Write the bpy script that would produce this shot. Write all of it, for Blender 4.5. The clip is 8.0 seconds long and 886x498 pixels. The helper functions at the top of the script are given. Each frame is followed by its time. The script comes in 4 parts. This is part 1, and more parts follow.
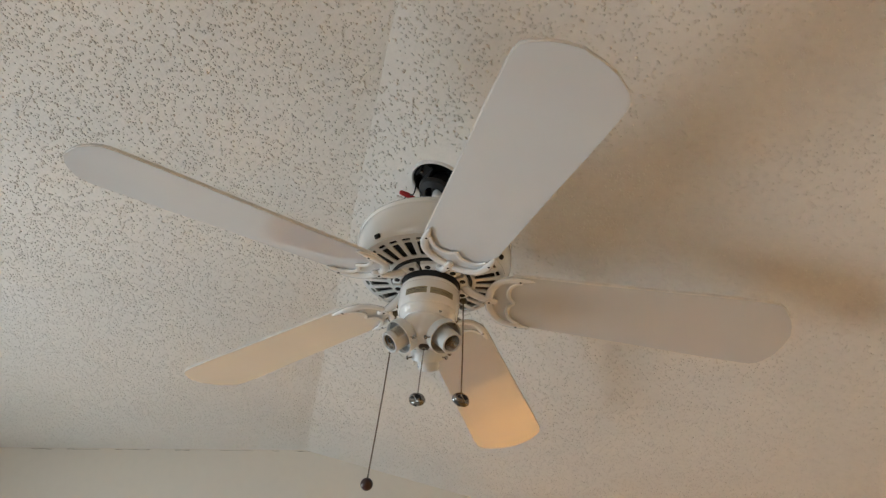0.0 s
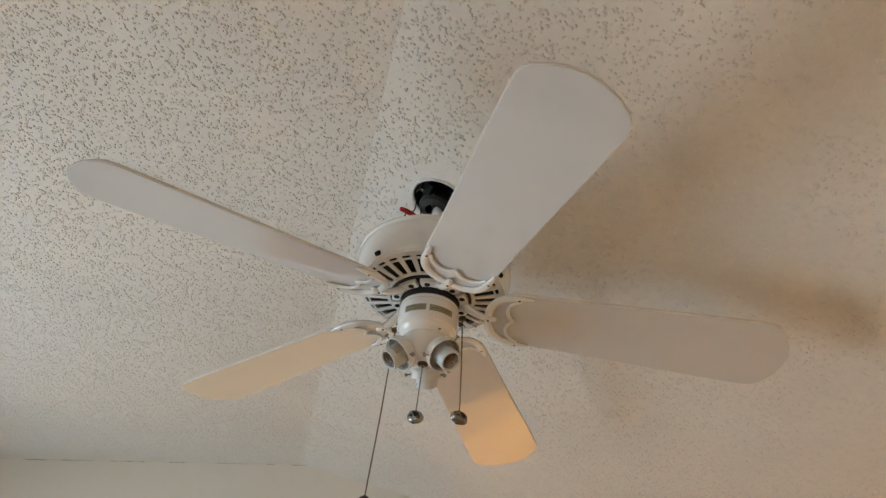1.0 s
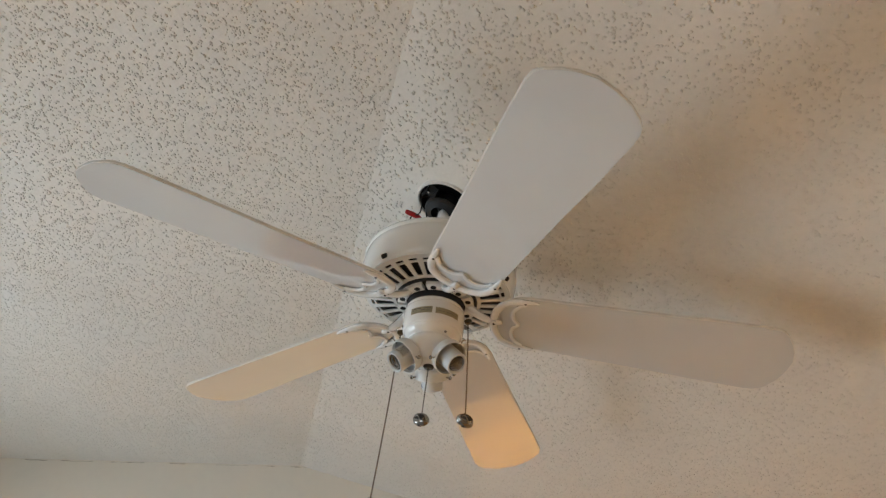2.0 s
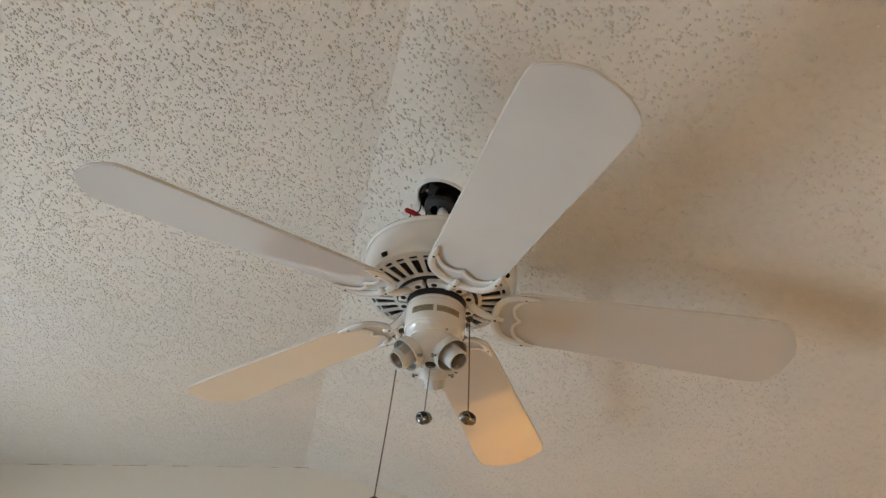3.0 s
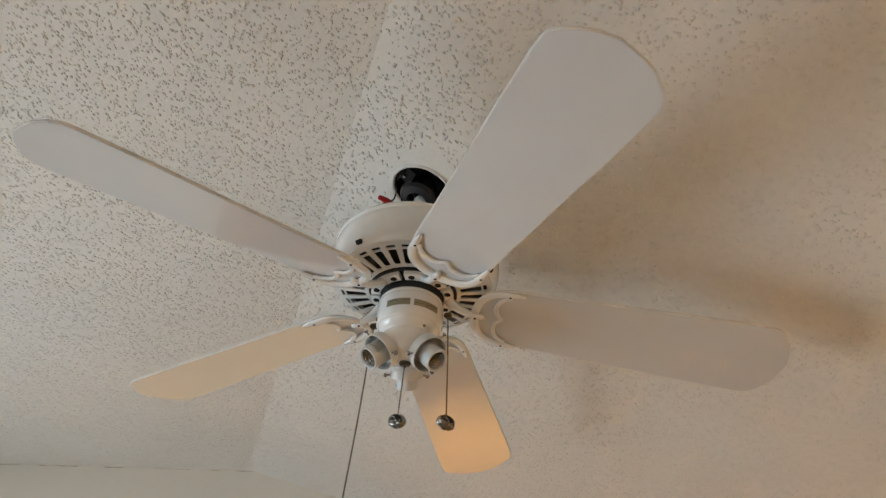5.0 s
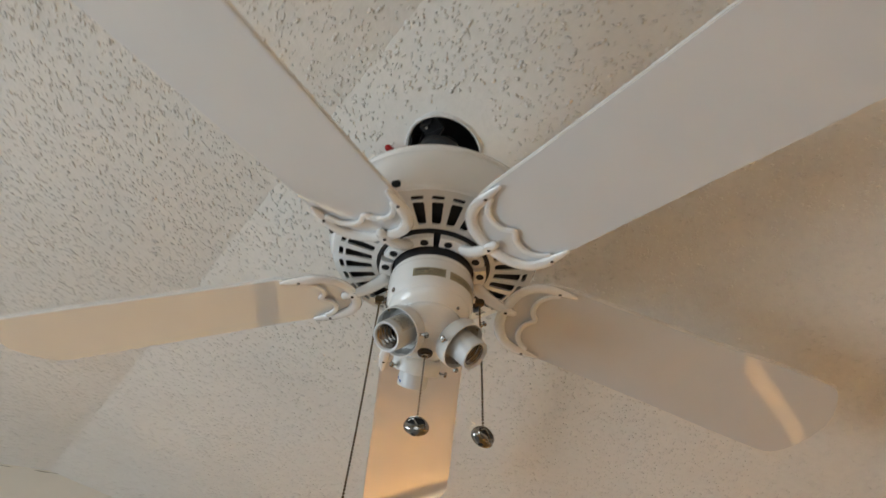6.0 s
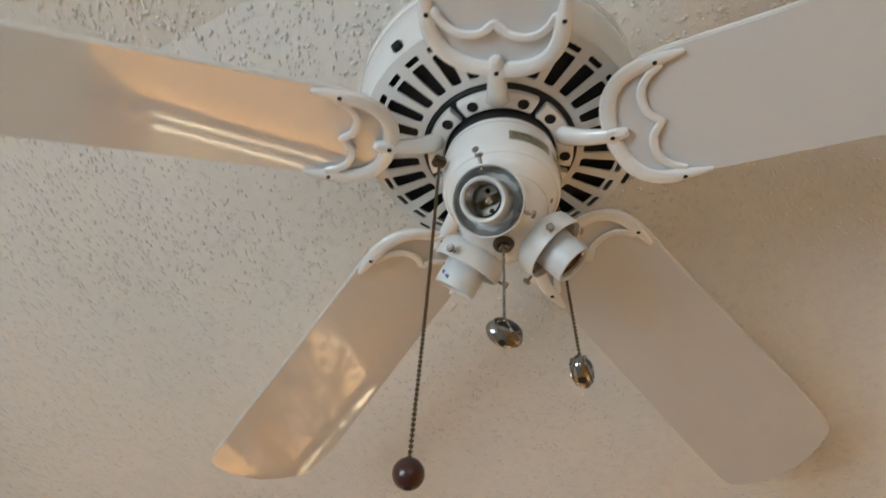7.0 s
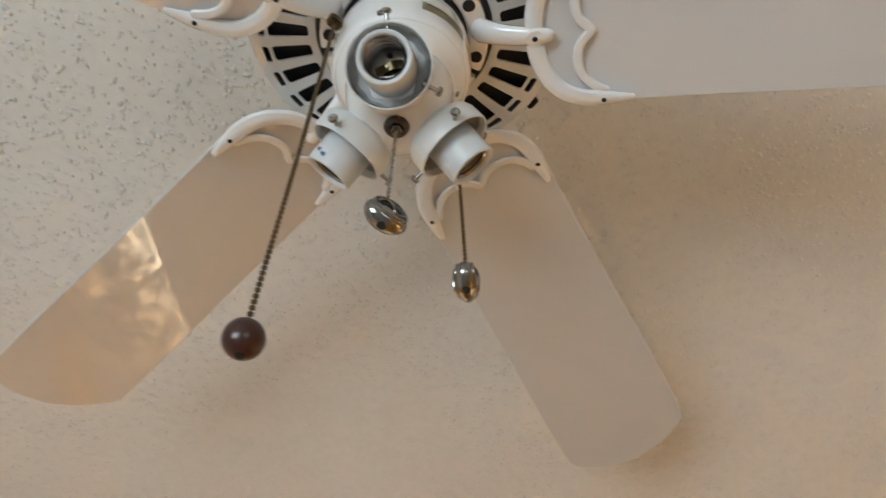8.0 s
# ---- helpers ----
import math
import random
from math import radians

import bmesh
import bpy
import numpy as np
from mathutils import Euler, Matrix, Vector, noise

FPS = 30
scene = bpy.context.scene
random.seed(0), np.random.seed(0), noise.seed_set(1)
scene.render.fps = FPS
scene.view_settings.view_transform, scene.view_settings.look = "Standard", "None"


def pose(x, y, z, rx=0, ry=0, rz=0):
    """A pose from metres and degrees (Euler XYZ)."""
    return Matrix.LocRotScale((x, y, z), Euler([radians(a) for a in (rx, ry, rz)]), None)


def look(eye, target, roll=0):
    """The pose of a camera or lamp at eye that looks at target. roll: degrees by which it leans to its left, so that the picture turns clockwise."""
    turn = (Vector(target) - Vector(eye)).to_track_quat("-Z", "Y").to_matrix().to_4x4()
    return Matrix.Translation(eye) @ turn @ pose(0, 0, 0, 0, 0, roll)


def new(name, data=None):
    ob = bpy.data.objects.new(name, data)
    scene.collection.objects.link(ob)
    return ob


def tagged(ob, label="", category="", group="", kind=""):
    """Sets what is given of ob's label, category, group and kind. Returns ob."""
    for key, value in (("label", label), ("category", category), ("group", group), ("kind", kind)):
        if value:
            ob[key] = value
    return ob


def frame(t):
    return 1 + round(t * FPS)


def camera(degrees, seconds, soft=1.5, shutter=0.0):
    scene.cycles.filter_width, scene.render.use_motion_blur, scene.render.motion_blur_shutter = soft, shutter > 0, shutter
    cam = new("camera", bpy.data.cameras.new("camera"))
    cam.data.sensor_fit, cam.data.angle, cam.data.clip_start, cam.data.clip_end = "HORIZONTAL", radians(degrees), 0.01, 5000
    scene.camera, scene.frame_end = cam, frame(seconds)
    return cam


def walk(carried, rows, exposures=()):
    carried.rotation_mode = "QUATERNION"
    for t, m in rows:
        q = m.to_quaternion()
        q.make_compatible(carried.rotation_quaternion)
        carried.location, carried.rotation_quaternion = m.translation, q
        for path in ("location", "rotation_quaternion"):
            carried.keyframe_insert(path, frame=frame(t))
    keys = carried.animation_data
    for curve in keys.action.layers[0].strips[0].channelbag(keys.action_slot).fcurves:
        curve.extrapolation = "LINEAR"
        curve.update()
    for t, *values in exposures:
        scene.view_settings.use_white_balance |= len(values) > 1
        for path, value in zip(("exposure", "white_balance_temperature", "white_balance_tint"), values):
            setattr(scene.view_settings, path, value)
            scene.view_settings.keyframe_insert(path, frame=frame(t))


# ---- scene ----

# ---------------------------------------------------------------- camera
LENS = 60.6
cam = camera(LENS, 8.0, soft=1.3, shutter=0.4)
ROWS = [
    (0.0, 0.0259, -1.2162, 1.3766, -2.92, 35.48, -4.76),
    (0.5, 0.0278, -1.2111, 1.3803, -3.26, 35.75, -4.99),
    (1.0, 0.0199, -1.2259, 1.3804, -3.50, 36.48, -5.19),
    (1.5, 0.0086, -1.2292, 1.3794, -3.84, 36.69, -5.44),
    (3.0, 0.0034, -1.2240, 1.3774, -3.38, 36.58, -4.70),
    (3.5, 0.0088, -1.2246, 1.3791, -2.84, 36.10, -4.06),
    (4.0, 0.0091, -1.2216, 1.3780, -2.61, 36.08, -3.74),
    (4.5, -0.0013, -1.1967, 1.3885, -4.17, 36.27, -3.62),
    (4.7, -0.0101, -1.1761, 1.3961, -5.09, 36.46, -3.74),
    (5.8, -0.2550, -0.8363, 1.4790, -22.05, 40.92, -3.80),
    (6.0, -0.3050, -0.7422, 1.4872, -26.32, 41.59, -3.56),
    (6.5, -0.3682, -0.4618, 1.5194, -39.48, 44.79, -2.09),
    (7.0, -0.3944, -0.2586, 1.5332, -51.98, 45.59, -1.75),
    (7.5, -0.3400, -0.1754, 1.5275, -60.40, 45.63, -1.68),
    (8.0, -0.2869, -0.1672, 1.5475, -66.31, 45.95, -0.36),
]
EXPOSURES = [(0.0, 1.69), (4.7, 1.68), (7.0, 1.76), (8.0, 1.87)]
walk(cam, [(t, pose(x, y, z, 90 + pitch, roll, yaw)) for t, x, y, z, yaw, pitch, roll in ROWS], EXPOSURES)

# ---------------------------------------------------------------- plan
CEIL = 2.44
ROOM_TURN = -14.0          # the house's axes against the world's
RT = Matrix.Rotation(radians(ROOM_TURN), 4, "Z")


def uv(u, v, z=0.0):
    """A point of the house's own axes in the world."""
    return RT @ Vector((u, v, z))


U_WEST, U_EAST, V_SOUTH, V_NORTH = -2.75, 3.3, -2.9, 4.6
FLOOR = -0.22
CREASE = Vector((-0.47, 1.77, CEIL))      # where the flat ceiling, the sloped one and the wall meet
CREASE_DIR = Vector((0.167, -0.986, 0)).normalized()
CREASE_PERP = Vector((0.986, 0.167, 0)).normalized()
SLOPE = 15.5
SLOPE_RUN = 2.3             # how far the slope goes before a low flat ceiling
CORNER = ((RT.inverted() @ CREASE).x, (RT.inverted() @ CREASE).y)
WALL_END = -0.1


def ceiling_z(x, y):
    """The height of the ceiling: flat to the west of the crease, falling to the east of it."""
    d = (x - CREASE.x) * CREASE_PERP.x + (y - CREASE.y) * CREASE_PERP.y
    return CEIL - min(max(0.0, d), SLOPE_RUN) * math.tan(radians(SLOPE))


BOX_AT = (-0.005, -0.012)
BOX_Z = ceiling_z(*BOX_AT)
WALL_T = 0.12

# ---------------------------------------------------------------- world, sun, lamps
SUN_AZ, SUN_EL = 50.0, 38.0      # azimuth east of the house's north, elevation
world = bpy.data.worlds.new("sky")
scene.world = world
world.use_nodes = True
wn = world.node_tree
sky = wn.nodes.new("ShaderNodeTexSky")
sky.sky_type, sky.sun_disc = "NISHITA", False
sky.sun_elevation = radians(SUN_EL)
sky.sun_rotation = radians(SUN_AZ - ROOM_TURN)
wn.links.new(sky.outputs[0], wn.nodes["Background"].inputs[0])
wn.nodes["Background"].inputs[1].default_value = 0.04

sun_data = bpy.data.lights.new("sun", "SUN")
sun_data.energy, sun_data.angle, sun_data.color = 4.0, radians(0.55), (1.0, 0.84, 0.57)
sun = new("sun", sun_data)
az = radians(SUN_AZ)
sun_dir = uv(math.sin(az) * math.cos(radians(SUN_EL)), math.cos(az) * math.cos(radians(SUN_EL)), math.sin(radians(SUN_EL)))
sun.matrix_basis = look(sun_dir * 20, (0, 0, 0))


def window_lamp(name, u, v, z, facing, width, height, watts, colour):
    """An area lamp that stands in for sky daylight through an opening."""
    d = bpy.data.lights.new(name, "AREA")
    d.shape, d.size, d.size_y, d.energy, d.color = "RECTANGLE", width, height, watts, colour
    o = new(name, d)
    a = uv(u, v, z)
    o.matrix_basis = look(a, a + uv(*facing))
    return o


window_lamp("window_light_west", U_WEST + 0.03, -0.38, 1.0, (1, 0, 0.0), 1.5, 1.2, 13.2, (0.77, 0.90, 1.0))
# Cool fill from the unseen south side, added to brighten the fan's front.
window_lamp("fill_light_south", -1.47, V_SOUTH + 0.03, 1.0, (0, 1, 0.0), 1.5, 1.2, 2.4, (0.74, 0.90, 1.0))
window_lamp("window_light_east", U_EAST - 0.03, 3.57, 0.75, (-1, 0, 0.0), 1.8, 1.6, 2, (1.0, 0.84, 0.62))


# ---------------------------------------------------------------- materials
def shader(name, colour, rough=0.5, metal=0.0, grain=0.0, scale=40.0, bump=0.0, bump_scale=200.0, stain=0.0, stain_scale=3.0,
           tint=(0.5, 0.4, 0.3), coat=0.0, rough_var=0.0):
    """A surface with grain and stains at two scales, and fine relief."""
    m = bpy.data.materials.new(name)
    m.use_nodes = True
    n, l = m.node_tree.nodes, m.node_tree.links
    b = n["Principled BSDF"]
    b.inputs["Roughness"].default_value, b.inputs["Metallic"].default_value = rough, metal
    b.inputs["Coat Weight"].default_value = coat
    b.inputs["Coat Roughness"].default_value = 0.08
    co = n.new("ShaderNodeTexCoord")
    last = None
    base = n.new("ShaderNodeRGB")
    base.outputs[0].default_value = (*colour, 1)
    last = base.outputs[0]
    for amount, sc, second in ((grain, scale, tuple(c * 0.6 for c in colour)), (stain, stain_scale, tint)):
        if amount <= 0:
            continue
        t = n.new("ShaderNodeTexNoise")
        t.inputs["Scale"].default_value, t.inputs["Detail"].default_value, t.inputs["Roughness"].default_value = sc, 5, 0.6
        l.new(co.outputs["Object"], t.inputs["Vector"])
        r = n.new("ShaderNodeMapRange")
        r.inputs[1].default_value, r.inputs[2].default_value = 0.42, 0.72
        r.inputs[3].default_value, r.inputs[4].default_value = 0, amount
        l.new(t.outputs[0], r.inputs[0])
        x = n.new("ShaderNodeMixRGB")
        x.inputs[2].default_value = (*second, 1)
        l.new(r.outputs[0], x.inputs[0])
        l.new(last, x.inputs[1])
        last = x.outputs[0]
    l.new(last, b.inputs["Base Color"])
    if rough_var > 0:
        t = n.new("ShaderNodeTexNoise")
        t.inputs["Scale"].default_value, t.inputs["Detail"].default_value = 14, 4
        l.new(co.outputs["Object"], t.inputs["Vector"])
        r = n.new("ShaderNodeMapRange")
        r.inputs[3].default_value, r.inputs[4].default_value = max(rough - rough_var, 0.02), rough + rough_var
        l.new(t.outputs[0], r.inputs[0])
        l.new(r.outputs[0], b.inputs["Roughness"])
    if bump > 0:
        t = n.new("ShaderNodeTexNoise")
        t.inputs["Scale"].default_value, t.inputs["Detail"].default_value = bump_scale, 4
        l.new(co.outputs["Object"], t.inputs["Vector"])
        k = n.new("ShaderNodeBump")
        k.inputs["Strength"].default_value, k.inputs["Distance"].default_value = bump, 0.002
        l.new(t.outputs[0], k.inputs["Height"])
        l.new(k.outputs[0], b.inputs["Normal"])
    return m


def plank_material():
    """Varnished oak boards, each piece in its own shade."""
    m = shader("varnished_oak", (0.36, 0.21, 0.095), 0.13, grain=0.0, bump=0.03, bump_scale=3.0)
    n, l = m.node_tree.nodes, m.node_tree.links
    b = n["Principled BSDF"]
    co = n.new("ShaderNodeTexCoord")
    mp = n.new("ShaderNodeMapping")
    mp.inputs["Scale"].default_value = (60, 3, 60)
    l.new(co.outputs["Object"], mp.inputs[0])
    t = n.new("ShaderNodeTexNoise")
    t.inputs["Scale"].default_value, t.inputs["Detail"].default_value = 1.5, 6
    l.new(mp.outputs[0], t.inputs["Vector"])
    ramp = n.new("ShaderNodeValToRGB")
    ramp.color_ramp.elements[0].color, ramp.color_ramp.elements[0].position = (0.42, 0.225, 0.07, 1), 0.3
    ramp.color_ramp.elements[1].color, ramp.color_ramp.elements[1].position = (0.60, 0.36, 0.13, 1), 0.7
    l.new(t.outputs[0], ramp.inputs[0])
    info = n.new("ShaderNodeObjectInfo")
    h = n.new("ShaderNodeHueSaturation")
    r = n.new("ShaderNodeMapRange")
    r.inputs[3].default_value, r.inputs[4].default_value = 0.75, 1.2
    l.new(info.outputs["Random"], r.inputs[0])
    l.new(r.outputs[0], h.inputs["Value"])
    l.new(ramp.outputs[0], h.inputs["Color"])
    l.new(h.outputs[0], b.inputs["Base Color"])
    return m


M_CEIL = shader("acoustic_ceiling_paint", (0.80, 0.778, 0.732), 0.95, grain=0.12, scale=70, bump=0.55, bump_scale=130, stain=0.16, stain_scale=2.2, tint=(0.62, 0.55, 0.45))
M_PLASTER = shader("bare_plaster", (0.78, 0.77, 0.75), 0.9, grain=0.3, scale=60, bump=0.6, bump_scale=120)
M_WALL = shader("wall_paint", (0.71, 0.655, 0.57), 0.75, grain=0.06, scale=30, bump=0.15, bump_scale=150, stain=0.1, stain_scale=1.5, tint=(0.6, 0.56, 0.48))
M_BOUNCE_CARPET = shader("neutral_bounce_carpet", (0.31, 0.29, 0.26), 0.95, grain=0.4, scale=300, bump=0.8, bump_scale=400, stain=0.15, stain_scale=2)
# Unseen walls get this tan so their bounce warms the fan and ceiling.
M_WARM_BOUNCE = shader("tan_bounce_paint", (0.58, 0.42, 0.25), 0.8, grain=0.06, scale=30, bump=0.15, bump_scale=150, stain=0.1, stain_scale=1.5, tint=(0.42, 0.3, 0.18))
M_TRIM = shader("trim_paint", (0.8, 0.79, 0.76), 0.4, grain=0.08, scale=30)
M_GLASS = shader("window_glass", (1, 1, 1), 0.0)
M_GLASS.node_tree.nodes["Principled BSDF"].inputs["Transmission Weight"].default_value = 1.0
M_OAK = plank_material()
M_ENAMEL = shader("white_enamel", (0.85, 0.855, 0.845), 0.08, grain=0.05, scale=25, bump=0.05, bump_scale=60, stain=0.12, stain_scale=9, tint=(0.66, 0.6, 0.48), coat=0.6, rough_var=0.03)
M_IRON = shader("white_cast_enamel", (0.85, 0.855, 0.85), 0.13, grain=0.06, scale=60, bump=0.12, bump_scale=90, stain=0.12, stain_scale=14, tint=(0.62, 0.55, 0.42), coat=0.6, rough_var=0.03)
M_BLADE = shader("white_laminate", (0.71, 0.725, 0.74), 0.03, grain=0.05, scale=12, bump=0.02, bump_scale=30, stain=0.1, stain_scale=4, tint=(0.66, 0.62, 0.55), rough_var=0.01)
M_BLADE.node_tree.nodes["Principled BSDF"].inputs["Specular IOR Level"].default_value = 0.9
M_BLADE.node_tree.nodes["Principled BSDF"].inputs["Coat Weight"].default_value = 0.5
M_BLADE.node_tree.nodes["Principled BSDF"].inputs["Coat Roughness"].default_value = 0.02
M_EDGE = shader("dusty_blade_edge", (0.80, 0.785, 0.75), 0.45, grain=0.18, scale=50, stain=0.25, stain_scale=20, tint=(0.3, 0.27, 0.23))
M_BLACK = shader("black_motor_paint", (0.012, 0.012, 0.014), 0.5, grain=0.3, scale=60)
M_BOX = shader("black_box_plastic", (0.007, 0.007, 0.008), 0.5, grain=0.3, scale=40, bump=0.3, bump_scale=80)
M_STEEL = shader("zinc_steel", (0.40, 0.39, 0.38), 0.25, 1.0, grain=0.3, scale=120)
M_CHROME = shader("dark_chrome", (0.34, 0.335, 0.325), 0.14, 1.0, grain=0.15, scale=60)
M_SMOKE = shader("smoked_chrome", (0.045, 0.045, 0.047), 0.18, 1.0, grain=0.2, scale=80)
M_BRASS = shader("aged_brass_chain", (0.15, 0.115, 0.07), 0.4, 1.0, grain=0.4, scale=200)
M_CONTACT = shader("brass_contact", (0.42, 0.34, 0.20), 0.4, 1.0, grain=0.3, scale=150)
M_PORCELAIN = shader("socket_porcelain", (0.68, 0.71, 0.73), 0.35, grain=0.08, scale=50, stain=0.1, stain_scale=30)
M_HOLDER = shader("lamp_holder_enamel", (0.74, 0.75, 0.74), 0.3, grain=0.08, scale=50, stain=0.12, stain_scale=25, tint=(0.5, 0.48, 0.42))
M_DULL = shader("dull_aluminium", (0.46, 0.46, 0.45), 0.5, 0.3, grain=0.3, scale=80)
M_LABEL = shader("foil_label", (0.33, 0.29, 0.19), 0.4, 0.1, grain=0.3, scale=90)
M_PAPER = shader("pale_paper", (0.60, 0.57, 0.50), 0.7, grain=0.2, scale=120)
M_PRINT = shader("label_print", (0.10, 0.09, 0.07), 0.6)
M_BLUE = shader("blue_ink", (0.06, 0.14, 0.35), 0.5)
M_WOOD = shader("dark_cherry_wood", (0.05, 0.013, 0.009), 0.28, grain=0.5, scale=90, coat=0.3)
M_WIRE = shader("black_wire", (0.01, 0.01, 0.011), 0.45)
M_RED = shader("red_wire_nut", (0.42, 0.012, 0.014), 0.4, grain=0.2, scale=60)
M_GROMMET = shader("brown_grommet", (0.07, 0.05, 0.035), 0.45, grain=0.3, scale=90)
# Near-black: paints the shade inside slots and holes on solid pieces; also dark screws.
M_HOLE_SHADE_SCREW = shader("hole_shade_and_screw_black", (0.01, 0.01, 0.01), 0.8)
# Unseen ground, coloured tan for the warm reflection in the far blades.
M_GROUND = shader("outside_ground", (0.27, 0.20, 0.12), 0.95, grain=0.4, scale=3, stain=0.4, stain_scale=0.4, tint=(0.2, 0.17, 0.10))

# ---------------------------------------------------------------- mesh helpers
BASES = {}


def mesh_of(name, bm, material, smooth=True):
    me = bpy.data.meshes.new(name)
    bmesh.ops.recalc_face_normals(bm, faces=bm.faces)
    bm.to_mesh(me)
    bm.free()
    for m in (material if isinstance(material, (list, tuple)) else [material]):
        me.materials.append(m)
    if smooth:
        me.polygons.foreach_set("use_smooth", [True] * len(me.polygons))
        me.set_sharp_from_angle(angle=radians(38))
    return me


def part(name, bm, material, parent, label="", m=None, smooth=True):
    """Links a bmesh (or a mesh made before) as one object under a thing or a part; it is built in world axes, or placed by m."""
    me = bm if isinstance(bm, bpy.types.Mesh) else mesh_of(name, bm, material, smooth)
    ob = new(name, me)
    if parent is not None:
        ob.parent = parent
        ob.matrix_parent_inverse = BASES[parent.name].inverted()
    ob.matrix_basis = m if m is not None else Matrix.Identity(4)
    BASES[ob.name] = (BASES[parent.name] @ BASES[parent.name].inverted() if parent is not None else Matrix.Identity(4)) @ ob.matrix_basis
    return tagged(ob, label)


def thing(name, at, label, category, group="", kind=""):
    """An Empty at the thing's base."""
    e = new(name)
    e.matrix_basis = Matrix.Translation(at)
    e.empty_display_size = 0.05
    BASES[e.name] = e.matrix_basis.copy()
    return tagged(e, label, category, group, kind)


def lathe(profile, seg=64, bm=None, m=None):
    """Turns (r, z) points round the z axis."""
    bm = bm or bmesh.new()
    rings = []
    for r, z in profile:
        if r < 1e-6:
            rings.append([bm.verts.new((0, 0, z))])
        else:
            rings.append([bm.verts.new((r * math.cos(2 * math.pi * i / seg), r * math.sin(2 * math.pi * i / seg), z)) for i in range(seg)])
    for a, b in zip(rings, rings[1:]):
        for i in range(seg):
            j = (i + 1) % seg
            if len(a) == 1 and len(b) == 1:
                continue
            if len(a) == 1:
                bm.faces.new((a[0], b[i], b[j]))
            elif len(b) == 1:
                bm.faces.new((a[i], a[j], b[0]))
            else:
                bm.faces.new((a[i], a[j], b[j], b[i]))
    if m is not None:
        bmesh.ops.transform(bm, matrix=m, verts=[v for ring in rings for v in ring])
    return bm


def spline(points, n):
    """A smooth run of points through those given (Catmull-Rom)."""
    p = [Vector(q) for q in points]
    p = [p[0] * 2 - p[1]] + p + [p[-1] * 2 - p[-2]]
    out = []
    for i in range(1, len(p) - 2):
        for k in range(n):
            t = k / n
            a, b, c, d = p[i - 1], p[i], p[i + 1], p[i + 2]
            out.append(0.5 * ((2 * b) + (c - a) * t + (2 * a - 5 * b + 4 * c - d) * t * t + (3 * b - a - 3 * c + d) * t ** 3))
    return out + [p[-2]]


def tube(points, radius, seg=8, bm=None, flat=1.0, up=(0, 0, 1)):
    """A round or flattened bar along points; radius is a number or one for each point. Rounded ends."""
    bm = bm or bmesh.new()
    pts = [Vector(p) for p in points]
    rad = list(radius) if isinstance(radius, (list, tuple)) else [radius] * len(pts)
    d0, d1 = (pts[1] - pts[0]).normalized(), (pts[-1] - pts[-2]).normalized()
    pts = [pts[0] - d0 * rad[0] * 0.8, pts[0] - d0 * rad[0] * 0.5] + pts + [pts[-1] + d1 * rad[-1] * 0.5, pts[-1] + d1 * rad[-1] * 0.8]
    rad = [rad[0] * 0.45, rad[0] * 0.85] + rad + [rad[-1] * 0.85, rad[-1] * 0.45]
    rings = []
    for i, p in enumerate(pts):
        d = (pts[min(i + 1, len(pts) - 1)] - pts[max(i - 1, 0)]).normalized()
        ref = Vector(up) if abs(d.dot(Vector(up))) < 0.95 else Vector((1, 0, 0))
        s = d.cross(ref).normalized()
        n = s.cross(d).normalized()
        rings.append([bm.verts.new(p + s * rad[i] * math.cos(2 * math.pi * k / seg) + n * rad[i] * flat * math.sin(2 * math.pi * k / seg)) for k in range(seg)])
    for a, b in zip(rings, rings[1:]):
        for k in range(seg):
            j = (k + 1) % seg
            bm.faces.new((a[k], a[j], b[j], b[k]))
    bm.faces.new(list(reversed(rings[0])))
    bm.faces.new(rings[-1])
    return bm


def box(bm, lo, hi, m=None):
    v = [bm.verts.new((x, y, z)) for x in (lo[0], hi[0]) for y in (lo[1], hi[1]) for z in (lo[2], hi[2])]
    for f in ((0, 1, 3, 2), (4, 6, 7, 5), (0, 4, 5, 1), (2, 3, 7, 6), (0, 2, 6, 4), (1, 5, 7, 3)):
        bm.faces.new([v[i] for i in f])
    if m is not None:
        bmesh.ops.transform(bm, matrix=m, verts=v)
    return v


def bevel(bm, width, segments=2):
    bmesh.ops.bevel(bm, geom=list(bm.edges), offset=width, segments=segments, affect="EDGES", clamp_overlap=True)
    return bm


